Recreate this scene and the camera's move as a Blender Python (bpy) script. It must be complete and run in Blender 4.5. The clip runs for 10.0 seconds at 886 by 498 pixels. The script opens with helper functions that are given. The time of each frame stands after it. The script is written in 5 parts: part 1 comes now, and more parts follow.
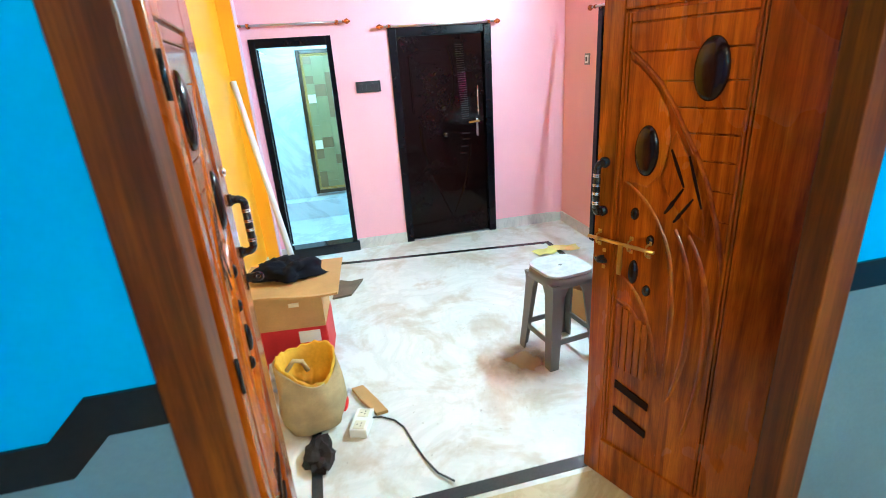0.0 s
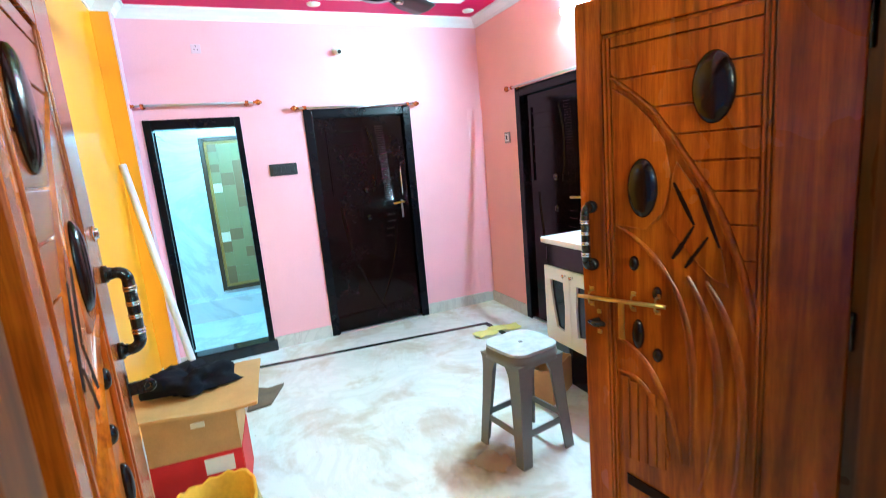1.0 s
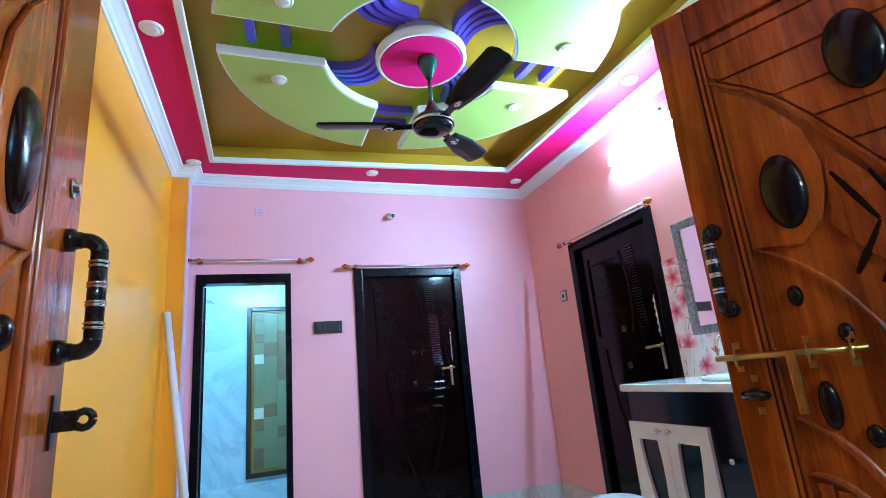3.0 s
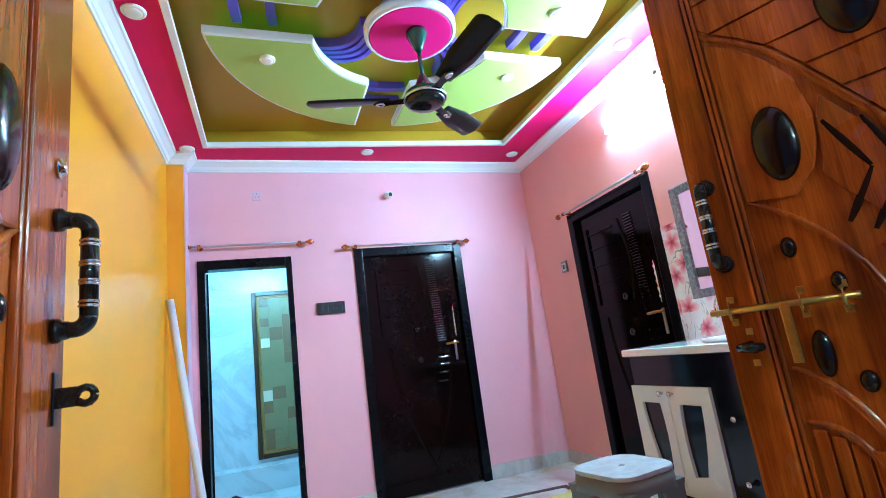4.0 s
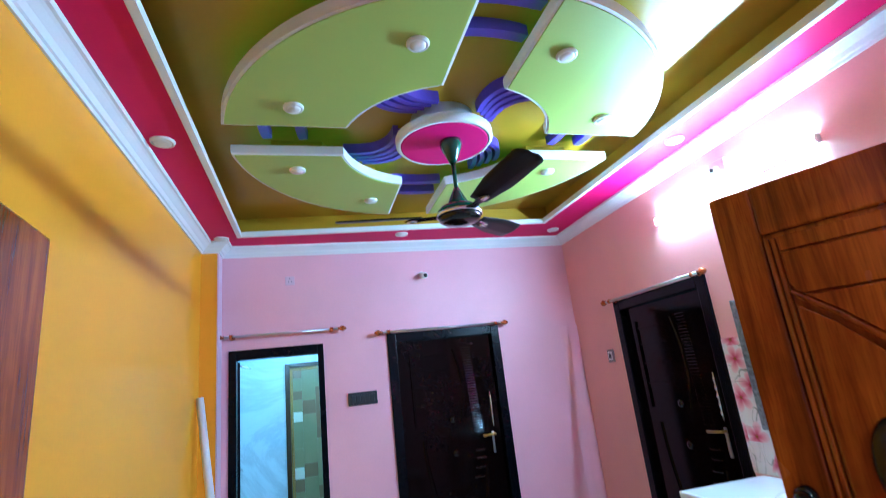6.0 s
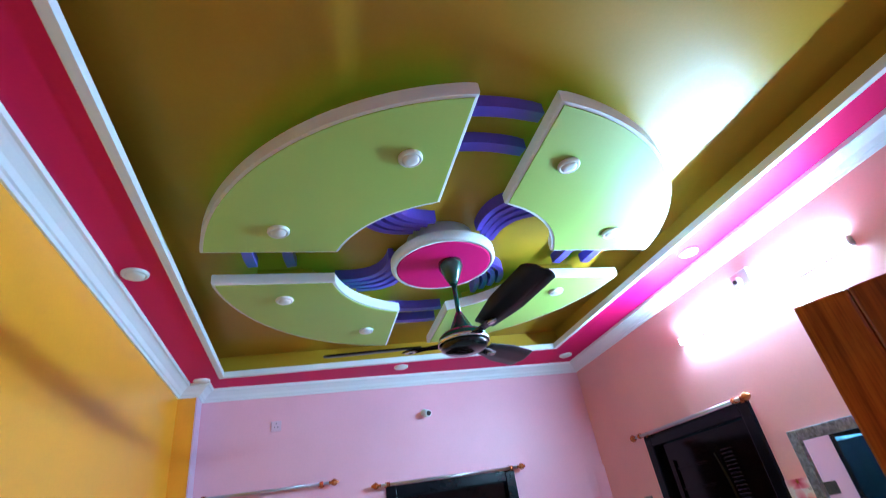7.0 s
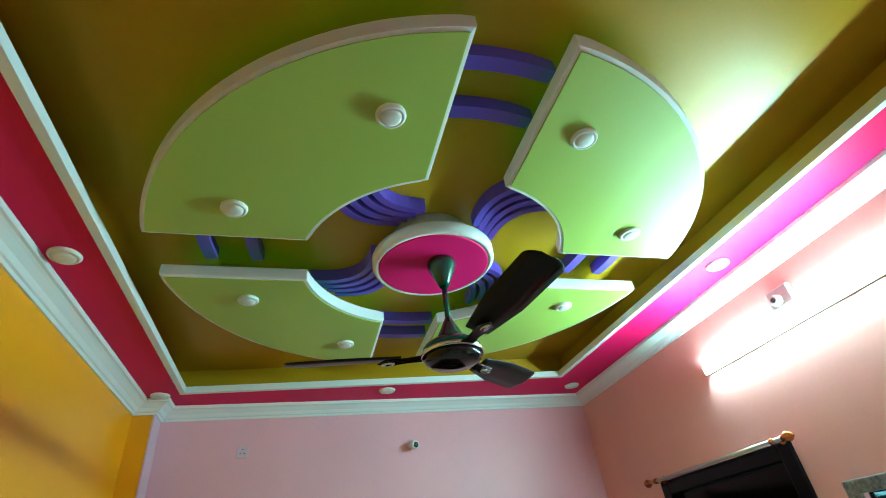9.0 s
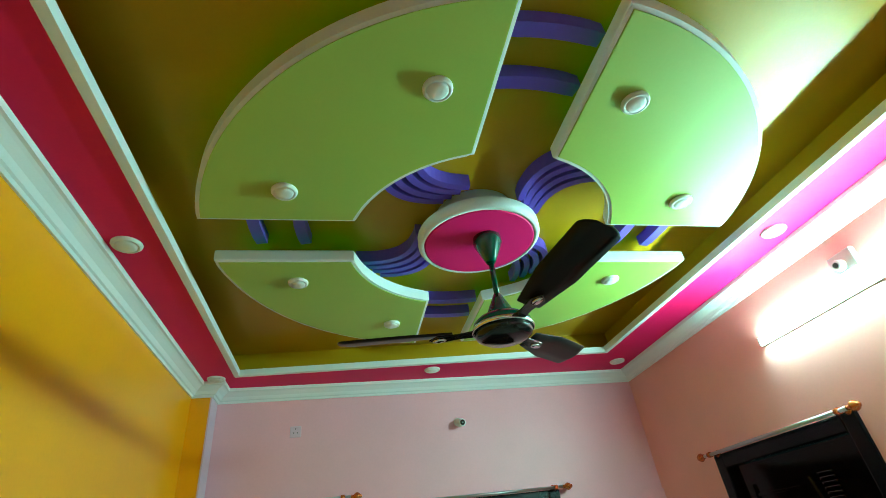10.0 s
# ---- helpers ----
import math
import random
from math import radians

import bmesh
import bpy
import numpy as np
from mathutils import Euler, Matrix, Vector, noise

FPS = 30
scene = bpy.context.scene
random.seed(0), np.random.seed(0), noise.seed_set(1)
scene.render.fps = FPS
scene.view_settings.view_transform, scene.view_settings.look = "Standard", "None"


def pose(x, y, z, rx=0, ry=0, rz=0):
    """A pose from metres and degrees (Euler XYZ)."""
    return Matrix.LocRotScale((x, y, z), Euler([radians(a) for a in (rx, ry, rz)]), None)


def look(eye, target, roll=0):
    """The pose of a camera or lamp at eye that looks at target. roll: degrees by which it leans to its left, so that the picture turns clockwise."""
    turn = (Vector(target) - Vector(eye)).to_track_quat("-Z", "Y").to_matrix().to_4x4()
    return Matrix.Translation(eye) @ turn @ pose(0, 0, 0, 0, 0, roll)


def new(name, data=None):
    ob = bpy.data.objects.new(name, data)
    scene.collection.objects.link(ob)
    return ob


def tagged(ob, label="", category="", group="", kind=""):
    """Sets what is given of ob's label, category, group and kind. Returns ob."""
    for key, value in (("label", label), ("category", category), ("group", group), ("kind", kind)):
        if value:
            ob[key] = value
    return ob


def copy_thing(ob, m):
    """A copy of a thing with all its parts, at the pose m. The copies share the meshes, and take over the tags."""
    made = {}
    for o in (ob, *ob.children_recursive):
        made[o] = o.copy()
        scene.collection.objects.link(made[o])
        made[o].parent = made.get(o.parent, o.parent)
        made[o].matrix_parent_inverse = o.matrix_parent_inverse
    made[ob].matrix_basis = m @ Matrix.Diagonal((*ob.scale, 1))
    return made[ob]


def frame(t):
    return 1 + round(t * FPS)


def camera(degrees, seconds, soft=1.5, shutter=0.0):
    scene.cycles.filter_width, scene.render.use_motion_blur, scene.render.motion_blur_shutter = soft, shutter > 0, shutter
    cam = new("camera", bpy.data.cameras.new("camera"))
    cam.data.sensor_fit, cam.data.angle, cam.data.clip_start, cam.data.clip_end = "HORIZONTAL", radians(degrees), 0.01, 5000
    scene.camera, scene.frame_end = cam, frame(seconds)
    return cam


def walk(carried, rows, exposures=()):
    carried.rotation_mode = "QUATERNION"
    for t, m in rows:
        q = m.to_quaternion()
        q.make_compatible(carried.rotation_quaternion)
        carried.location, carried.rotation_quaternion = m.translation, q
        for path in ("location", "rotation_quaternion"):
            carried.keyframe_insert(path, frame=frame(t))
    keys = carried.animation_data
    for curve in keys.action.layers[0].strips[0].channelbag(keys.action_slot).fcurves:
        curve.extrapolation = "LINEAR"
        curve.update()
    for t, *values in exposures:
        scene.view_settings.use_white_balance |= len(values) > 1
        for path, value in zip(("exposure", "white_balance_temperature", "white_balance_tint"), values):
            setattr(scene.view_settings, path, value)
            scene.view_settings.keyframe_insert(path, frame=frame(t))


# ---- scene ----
cam = camera(84.3, 10.0, soft=0.5, shutter=0.4)
PATH = [
    (0, (0.435, 0.592, 1.735), (0.845, 2.418, 1.031), -4.0),
    (0.3, (0.442, 0.734, 1.688), (0.94, 2.558, 1.036), -2.9),
    (0.5, (0.391, 0.813, 1.635), (1.002, 2.63, 1.066), -2.7),
    (1, (0.373, 0.963, 1.563), (1.169, 2.761, 1.198), -5.1),
    (1.5, (0.449, 1.154, 1.521), (1.189, 3.007, 1.383), -5.2),
    (2, (0.442, 1.267, 1.459), (1.139, 3.136, 1.598), -5.1),
    (2.5, (0.415, 1.318, 1.211), (1.107, 3.144, 1.641), -4.9),
    (2.7, (0.407, 1.313, 1.152), (1.1, 3.121, 1.652), -4.9),
    (4, (0.426, 1.312, 1.097), (1.111, 3.145, 1.511), -7.7),
    (4.5, (0.435, 1.3, 1.082), (1.081, 3.161, 1.429), -6.4),
    (5, (0.461, 1.316, 1.196), (0.998, 3.219, 1.495), -5.6),
    (5.5, (0.492, 1.301, 1.581), (1.053, 3.185, 1.953), -5.9),
    (6, (0.533, 1.337, 1.649), (1.069, 3.193, 2.166), -6.5),
    (6.2, (0.544, 1.381, 1.655), (1.062, 3.208, 2.28), -7.0),
    (7.3, (0.644, 1.641, 1.735), (1.192, 3.227, 2.822), -10.3),
    (7.5, (0.675, 1.69, 1.732), (1.224, 3.249, 2.859), -10.0),
    (8, (0.755, 1.793, 1.757), (1.306, 3.334, 2.906), -8.9),
    (8.5, (0.787, 1.872, 1.756), (1.342, 3.415, 2.901), -8.3),
    (9, (0.761, 1.916, 1.753), (1.277, 3.494, 2.87), -7.5),
    (9.5, (0.716, 1.929, 1.745), (1.165, 3.548, 2.83), -7.1),
    (10, (0.701, 1.949, 1.74), (1.098, 3.589, 2.814), -7.2),
]
EXPOSURES = [(0, 1.45, 5500, -8), (0.5, 1.5, 5400, -10), (1, 1.42, 5100, -13), (1.5, 1.03, 4780, -13), (2, 0.75, 4620, -7), (2.5, 0.54, 4480, -2), (4.5, 0.82, 4680, -7),
             (5.0, 0.72, 4600, -5), (6, 0.30, 4500, -1), (7.5, 0.08, 4600, -3), (8.0, -0.05, 4950, -14), (8.5, -0.2, 5300, -28), (9, -0.25, 5450, -38), (10, -0.2, 5600, -55)]
walk(cam, [(t, look(eye, target, roll)) for t, eye, target, roll in PATH], EXPOSURES)

# ---------------------------------------------------------------- world and lights
world = bpy.data.worlds.new("World")
scene.world = world
world.use_nodes = True
world.node_tree.nodes["Background"].inputs[0].default_value = (0.35, 0.42, 0.5, 1)
world.node_tree.nodes["Background"].inputs[1].default_value = 0.15

TUBE_POWER = 490.0
LOBBY_POWER = 300.0
LED_POWER = 1.0                              # dim green strips hidden behind the ceiling panels
BATH_FILL_POWER = 300.0


# ---------------------------------------------------------------- materials
def nodes_of(name):
    m = bpy.data.materials.new(name)
    m.use_nodes = True
    nt = m.node_tree
    return m, nt, nt.nodes["Principled BSDF"]


def link(nt, a, b):
    nt.links.new(a, b)


def coords(nt, scale=(1, 1, 1)):
    tc = nt.nodes.new("ShaderNodeTexCoord")
    mp = nt.nodes.new("ShaderNodeMapping")
    mp.inputs["Scale"].default_value = scale
    link(nt, tc.outputs["Object"], mp.inputs["Vector"])
    return mp.outputs["Vector"]


def noise_tex(nt, vec, scale, detail=4.0, rough=0.55, dist=0.0):
    n = nt.nodes.new("ShaderNodeTexNoise")
    n.inputs["Scale"].default_value = scale
    n.inputs["Detail"].default_value = detail
    n.inputs["Roughness"].default_value = rough
    n.inputs["Distortion"].default_value = dist
    link(nt, vec, n.inputs["Vector"])
    return n.outputs["Fac"]


def ramp(nt, fac, stops):
    r = nt.nodes.new("ShaderNodeValToRGB")
    e = r.color_ramp.elements
    e[0].position, e[0].color = stops[0][0], (*stops[0][1], 1)
    e[1].position, e[1].color = stops[-1][0], (*stops[-1][1], 1)
    for p, c in stops[1:-1]:
        x = e.new(p)
        x.color = (*c, 1)
    link(nt, fac, r.inputs["Fac"])
    return r.outputs["Color"]


def mix(nt, fac, a, b, kind="MIX"):
    n = nt.nodes.new("ShaderNodeMix")
    n.data_type, n.blend_type = "RGBA", kind
    if isinstance(fac, (int, float)):
        n.inputs[0].default_value = fac
    else:
        link(nt, fac, n.inputs[0])
    for sock, v in ((n.inputs[6], a), (n.inputs[7], b)):
        if isinstance(v, tuple):
            sock.default_value = (*v, 1)
        else:
            link(nt, v, sock)
    return n.outputs[2]


def bump(nt, height, strength, distance, bsdf):
    b = nt.nodes.new("ShaderNodeBump")
    b.inputs["Strength"].default_value = strength
    b.inputs["Distance"].default_value = distance
    link(nt, height, b.inputs["Height"])
    link(nt, b.outputs["Normal"], bsdf.inputs["Normal"])


def scaled(c, k):
    return tuple(min(1.0, v * k) for v in c)


def paint(name, col, rough=0.5, var=0.06, grain=90.0, bump_strength=0.15, coat=0.0, metallic=0.0, blotch=1.7, spec=0.0):
    """A painted or plain surface: large blotches, fine grain and slight relief."""
    m, nt, b = nodes_of(name)
    v = coords(nt)
    big = noise_tex(nt, v, blotch, 4)
    fine = noise_tex(nt, v, grain, 3)
    c1 = ramp(nt, big, [(0.3, scaled(col, 1 - var)), (0.7, scaled(col, 1 + var))])
    c2 = ramp(nt, fine, [(0.3, scaled((1, 1, 1), 1 - var * 0.7)), (0.7, (1, 1, 1))])
    link(nt, mix(nt, 1.0, c1, c2, "MULTIPLY"), b.inputs["Base Color"])
    rr = nt.nodes.new("ShaderNodeMapRange")
    rr.inputs[3].default_value, rr.inputs[4].default_value = max(0.02, rough - 0.08), min(1, rough + 0.08)
    link(nt, big, rr.inputs[0])
    link(nt, rr.outputs[0], b.inputs["Roughness"])
    b.inputs["Metallic"].default_value = metallic
    b.inputs["Specular IOR Level"].default_value = spec if spec else (0.22 if max(col) < 0.02 else 0.3 if rough > 0.39 else 0.5)
    b.inputs["Coat Weight"].default_value = coat
    b.inputs["Coat Roughness"].default_value = 0.08
    if bump_strength:
        bump(nt, fine, bump_strength, 0.002, b)
    return m


def wood(name, light, mid, dark, axis="z", rough=0.25, coat=0.5):
    m, nt, b = nodes_of(name)
    stretch = {"z": (13, 13, 0.6), "x": (0.6, 13, 13)}[axis]
    v = coords(nt, stretch)
    v2 = coords(nt, tuple(s * 6 for s in stretch))
    rings = noise_tex(nt, v, 1.6, 6, 0.6, 1.4)
    pores = noise_tex(nt, v2, 4.0, 3, 0.6)
    c = ramp(nt, rings, [(0.25, dark), (0.48, mid), (0.75, light)])
    p = ramp(nt, pores, [(0.35, (0.6, 0.55, 0.5)), (0.55, (1, 1, 1))])
    big = noise_tex(nt, coords(nt, (1, 1, 0.6)), 2.6, 4, 0.55, 0.6)
    tone = ramp(nt, big, [(0.34, (0.46, 0.38, 0.34)), (0.58, (1, 1, 1))])
    c = mix(nt, 0.85, c, tone, "MULTIPLY")
    link(nt, mix(nt, 0.6, c, p, "MULTIPLY"), b.inputs["Base Color"])
    rr = nt.nodes.new("ShaderNodeMapRange")
    rr.inputs[3].default_value, rr.inputs[4].default_value = rough - 0.08, rough + 0.15
    link(nt, big, rr.inputs[0])
    link(nt, rr.outputs[0], b.inputs["Roughness"])
    b.inputs["Coat Weight"].default_value = coat
    b.inputs["Coat Roughness"].default_value = 0.1
    b.inputs["Specular IOR Level"].default_value = 0.28
    bump(nt, pores, 0.08, 0.001, b)
    return m


def marble(name, base, vein, stain=None, rough=0.12, scale=1.0, stain_amount=0.5):
    m, nt, b = nodes_of(name)
    v = coords(nt)
    warp = noise_tex(nt, v, 2.2 * scale, 8, 0.65, 2.5)
    veins = ramp(nt, warp, [(0.42, (0, 0, 0)), (0.495, (1, 1, 1)), (0.56, (0, 0, 0))])
    cloud = noise_tex(nt, v, 1.1 * scale, 5, 0.6, 0.6)
    c = mix(nt, cloud, base, scaled(base, 0.86))
    fade = nt.nodes.new("ShaderNodeMath")
    fade.operation = "MULTIPLY"
    link(nt, veins, fade.inputs[0])
    link(nt, cloud, fade.inputs[1])
    c = mix(nt, fade.outputs[0], c, vein)
    if stain:
        s = noise_tex(nt, v, 2.3, 8, 0.66, 0.5)
        sm = ramp(nt, s, [(0.49, (0, 0, 0)), (0.57, (stain_amount * 0.5,) * 3), (0.70, (stain_amount,) * 3)])
        c = mix(nt, sm, c, stain)
        specks = noise_tex(nt, v, 38, 2, 0.5)
        sp = ramp(nt, specks, [(0.70, (0, 0, 0)), (0.76, (0.5,) * 3)])
        c = mix(nt, sp, c, (0.2, 0.17, 0.13))
    link(nt, c, b.inputs["Base Color"])
    rr = nt.nodes.new("ShaderNodeMapRange")
    rr.inputs[3].default_value, rr.inputs[4].default_value = rough, rough + 0.25
    link(nt, cloud, rr.inputs[0])
    link(nt, rr.outputs[0], b.inputs["Roughness"])
    return m


def emitter(name, col, strength):
    m, nt, b = nodes_of(name)
    b.inputs["Base Color"].default_value = (*col, 1)
    b.inputs["Emission Color"].default_value = (*col, 1)
    b.inputs["Emission Strength"].default_value = strength
    return m


def flowers(name):
    """White glazed tile printed with five-petalled pink blossoms and thin dark stems."""
    m, nt, b = nodes_of(name)
    v = coords(nt, (5.6, 0.0, 5.6))

    def calc(op, a, c=None):
        n = nt.nodes.new("ShaderNodeMath")
        n.operation = op
        for sock, val in zip(n.inputs, (a, c)):
            if isinstance(val, (int, float)):
                sock.default_value = val
            elif val is not None:
                link(nt, val, sock)
        return n.outputs[0]

    vor = nt.nodes.new("ShaderNodeTexVoronoi")
    vor.inputs["Scale"].default_value = 1.0
    vor.inputs["Randomness"].default_value = 0.75
    link(nt, v, vor.inputs["Vector"])
    away = nt.nodes.new("ShaderNodeVectorMath")
    away.operation = "SUBTRACT"
    link(nt, v, away.inputs[0])
    link(nt, vor.outputs["Position"], away.inputs[1])
    sep = nt.nodes.new("ShaderNodeSeparateXYZ")
    link(nt, away.outputs[0], sep.inputs[0])
    tone = nt.nodes.new("ShaderNodeSeparateColor")
    link(nt, vor.outputs["Color"], tone.inputs[0])
    turn = calc("ADD", calc("ARCTAN2", sep.outputs[2], sep.outputs[0]), calc("MULTIPLY", tone.outputs[0], 6.0))
    reach = calc("ADD", calc("MULTIPLY", calc("ABSOLUTE", calc("COSINE", calc("MULTIPLY", turn, 2.5))), 0.20), 0.26)
    far = calc("SQRT", calc("ADD", calc("MULTIPLY", sep.outputs[0], sep.outputs[0]), calc("MULTIPLY", sep.outputs[2], sep.outputs[2])))
    rel = calc("DIVIDE", far, reach)
    petal = ramp(nt, rel, [(0.08, (0.30, 0.10, 0.03)), (0.2, (0.62, 0.10, 0.17)), (0.6, (0.80, 0.36, 0.42)), (0.92, (0.86, 0.62, 0.64))])
    inside = calc("MULTIPLY", calc("LESS_THAN", rel, 1.0), calc("GREATER_THAN", tone.outputs[1], 0.22))
    stem = noise_tex(nt, coords(nt, (1, 0, 0.45)), 9, 2, 0.4, 1.8)
    sm = ramp(nt, stem, [(0.488, (0, 0, 0)), (0.5, (0.8, 0.8, 0.8)), (0.512, (0, 0, 0))])
    wash = noise_tex(nt, v, 1.3, 3)
    ground = ramp(nt, wash, [(0.4, (0.86, 0.84, 0.82)), (0.7, (0.84, 0.74, 0.73))])
    c = mix(nt, sm, ground, (0.13, 0.15, 0.09))
    link(nt, mix(nt, inside, c, petal), b.inputs["Base Color"])
    b.inputs["Roughness"].default_value = 0.12
    return m


M = {}
M["pink"] = paint("pink wall paint", (0.82, 0.44, 0.53), 0.42, 0.04, 70, 0.12)
M["salmon"] = paint("salmon wall paint", (0.82, 0.41, 0.38), 0.42, 0.04, 70, 0.12)
M["orange"] = paint("orange wall paint", (0.88, 0.37, 0.008), 0.33, 0.04, 60, 0.03)
M["orange_edge"] = paint("pale lilac edge paint", (0.72, 0.5, 0.62), 0.45)
M["blue"] = paint("sky blue wall paint", (0.02, 0.36, 0.80), 0.4, 0.06, 60, 0.12)
M["dado"] = paint("grey blue dado paint", (0.13, 0.21, 0.28), 0.4, 0.12)
M["black_band"] = paint("black gloss paint", (0.01, 0.012, 0.016), 0.25, 0.2)
M["white"] = paint("white emulsion", (0.80, 0.80, 0.82), 0.5, 0.03)
M["magenta"] = paint("magenta ceiling paint", (0.62, 0.002, 0.11), 0.55, 0.05, spec=0.15)
M["disc_pink"] = paint("pink disc paint", (0.72, 0.004, 0.19), 0.5, 0.04, spec=0.2)
M["olive"] = paint("mustard ceiling paint", (0.44, 0.265, 0.010), 0.4, 0.05)
M["lime"] = paint("lime panel paint", (0.42, 0.53, 0.11), 0.45, 0.03)
M["purple"] = paint("violet strip paint", (0.15, 0.085, 0.62), 0.4, 0.08)
M["teak"] = wood("varnished teak", (0.64, 0.158, 0.004), (0.38, 0.074, 0.002), (0.115, 0.019, 0.001), rough=0.22, coat=0.3)
# teak darkened to hold the shade of the frame's rebates
M["teak_shade"] = wood("teak with shade painted in", (0.12, 0.026, 0.003), (0.06, 0.012, 0.002), (0.03, 0.006, 0.001), coat=0.05)
M["teak_frame"] = wood("brown varnished teak frame", (0.26, 0.068, 0.002), (0.125, 0.027, 0.001), (0.04, 0.007, 0.0006), rough=0.45, coat=0.0)
M["groove"] = paint("dark wood groove", (0.018, 0.006, 0.003), 0.6, 0.2, spec=0.08)
M["disc_wood"] = paint("blackened wood", (0.014, 0.005, 0.004), 0.2, 0.25, coat=0.2)
M["door_dark"] = paint("dark brown door varnish", (0.005, 0.002, 0.002), 0.10, 0.25, 40, 0.02, spec=0.11)
M["door_rib"] = paint("glossy dark rib varnish", (0.006, 0.003, 0.003), 0.09, 0.2, 40, 0.0, coat=0.35, spec=0.3)
M["frame_dark"] = paint("black door frame varnish", (0.0035, 0.0035, 0.006), 0.25, 0.2, 40, 0.03, spec=0.14)
M["chrome"] = paint("chrome", (0.75, 0.75, 0.76), 0.14, 0.05, metallic=1.0, bump_strength=0)
M["brass"] = paint("worn brass", (0.62, 0.40, 0.10), 0.32, 0.2, metallic=1.0)
M["copper"] = paint("copper red finial", (0.55, 0.16, 0.05), 0.25, 0.15, metallic=0.8, bump_strength=0)
M["steel"] = paint("brushed steel", (0.55, 0.55, 0.58), 0.3, 0.08, metallic=1.0)
M["black_metal"] = paint("black enamelled metal", (0.012, 0.011, 0.012), 0.2, 0.2, coat=0.4, bump_strength=0)
M["fan_body"] = paint("dark green-black fan enamel", (0.008, 0.070, 0.045), 0.2, 0.2, coat=0.4, bump_strength=0)
M["fan_blade"] = paint("dark brown fan blade", (0.011, 0.008, 0.008), 0.35, 0.2, bump_strength=0.05, spec=0.2)
M["floor"] = marble("dusty white marble floor", (0.74, 0.75, 0.75), (0.52, 0.53, 0.53), (0.42, 0.33, 0.24), 0.2, 0.6, 0.85)
M["skirt"] = marble("grey white marble skirting", (0.62, 0.62, 0.6), (0.40, 0.40, 0.40), None, 0.2)
M["bath_tile"] = marble("veined white wall tile", (0.74, 0.79, 0.82), (0.40, 0.44, 0.47), None, 0.1, 0.32)
M["inlay"] = paint("black granite inlay", (0.035, 0.037, 0.042), 0.25, 0.3)
M["beige_floor"] = marble("beige marble threshold floor", (0.55, 0.44, 0.27), (0.36, 0.26, 0.14), None, 0.2)
M["granite"] = paint("black granite", (0.008, 0.008, 0.014), 0.12, 0.4, 220, 0.0, coat=0.3)
M["white_gloss"] = paint("white laminate", (0.80, 0.80, 0.80), 0.25, 0.02, bump_strength=0)
M["ceramic"] = paint("white ceramic", (0.82, 0.84, 0.85), 0.1, 0.02, bump_strength=0, coat=0.3)
M["flowers"] = flowers("flower printed tile")
M["mirror_frame"] = paint("speckled silver frame", (0.30, 0.33, 0.36), 0.35, 0.5, 160, 0.3, metallic=0.4, blotch=60)
M["stool"] = paint("grey plastic", (0.17, 0.17, 0.155), 0.4, 0.08, 50)
M["stool_top"] = paint("scuffed pale grey plastic", (0.43, 0.46, 0.48), 0.42, 0.2, 50, blotch=14)
M["card"] = paint("brown corrugated cardboard", (0.46, 0.27, 0.11), 0.75, 0.12, 120, 0.3, blotch=6)
M["card_red"] = paint("red printed cardboard", (0.50, 0.012, 0.018), 0.5, 0.1)
M["paper_white"] = paint("white paper label", (0.75, 0.75, 0.72), 0.6, 0.06)
M["cloth_black"] = paint("navy black cloth", (0.004, 0.005, 0.012), 0.9, 0.3, 200, 0.5)
M["jute"] = paint("coarse beige sack cloth", (0.46, 0.34, 0.18), 0.85, 0.2, 160, 0.8, blotch=9)
M["bag_blue"] = paint("blue-white plastic film", (0.55, 0.62, 0.78), 0.3, 0.3, 30, 0.3, blotch=18)
M["rag"] = paint("dark brown rag", (0.022, 0.014, 0.013), 0.9, 0.3, 200, 0.5)
M["yellow"] = paint("yellow sack lining", (0.62, 0.33, 0.02), 0.6, 0.2, 60)
M["red"] = paint("red plastic", (0.70, 0.015, 0.015), 0.35, 0.08, bump_strength=0)
M["cable"] = paint("dark grey cable rubber", (0.05, 0.05, 0.055), 0.5, 0.2)
M["switch_dark"] = paint("dark grey switch plastic", (0.035, 0.035, 0.04), 0.3, 0.1, bump_strength=0)
M["switch_grey"] = paint("grey switch plate", (0.22, 0.2, 0.2), 0.35, 0.1, bump_strength=0)
M["plastic_white"] = paint("white plastic", (0.78, 0.78, 0.76), 0.35, 0.03, bump_strength=0)
M["pvc"] = paint("white plastic pipe", (0.74, 0.72, 0.78), 0.35, 0.06)
M["scrap"] = paint("grey brown card", (0.15, 0.115, 0.085), 0.8, 0.2, 120, 0.3, blotch=8)
M["bath_frame"] = paint("dark brown door frame", (0.05, 0.028, 0.012), 0.3, 0.2)
M["paper_yellow"] = paint("pale yellow paper", (0.74, 0.66, 0.22), 0.6, 0.08)
M["bath_gold"] = paint("gold door bead", (0.34, 0.21, 0.04), 0.3, 0.2)
M["bath_panel"] = paint("olive laminate", (0.24, 0.225, 0.105), 0.35, 0.12)
M["bath_brown"] = paint("brown laminate", (0.19, 0.125, 0.055), 0.35, 0.12)
M["bath_pale"] = paint("cream laminate", (0.70, 0.66, 0.52), 0.35, 0.05)
M["tube"] = emitter("lit tube", (0.70, 0.91, 1.0), TUBE_POWER)
M["led_green"] = emitter("green light strip", (0.05, 1.0, 0.06), LED_POWER)
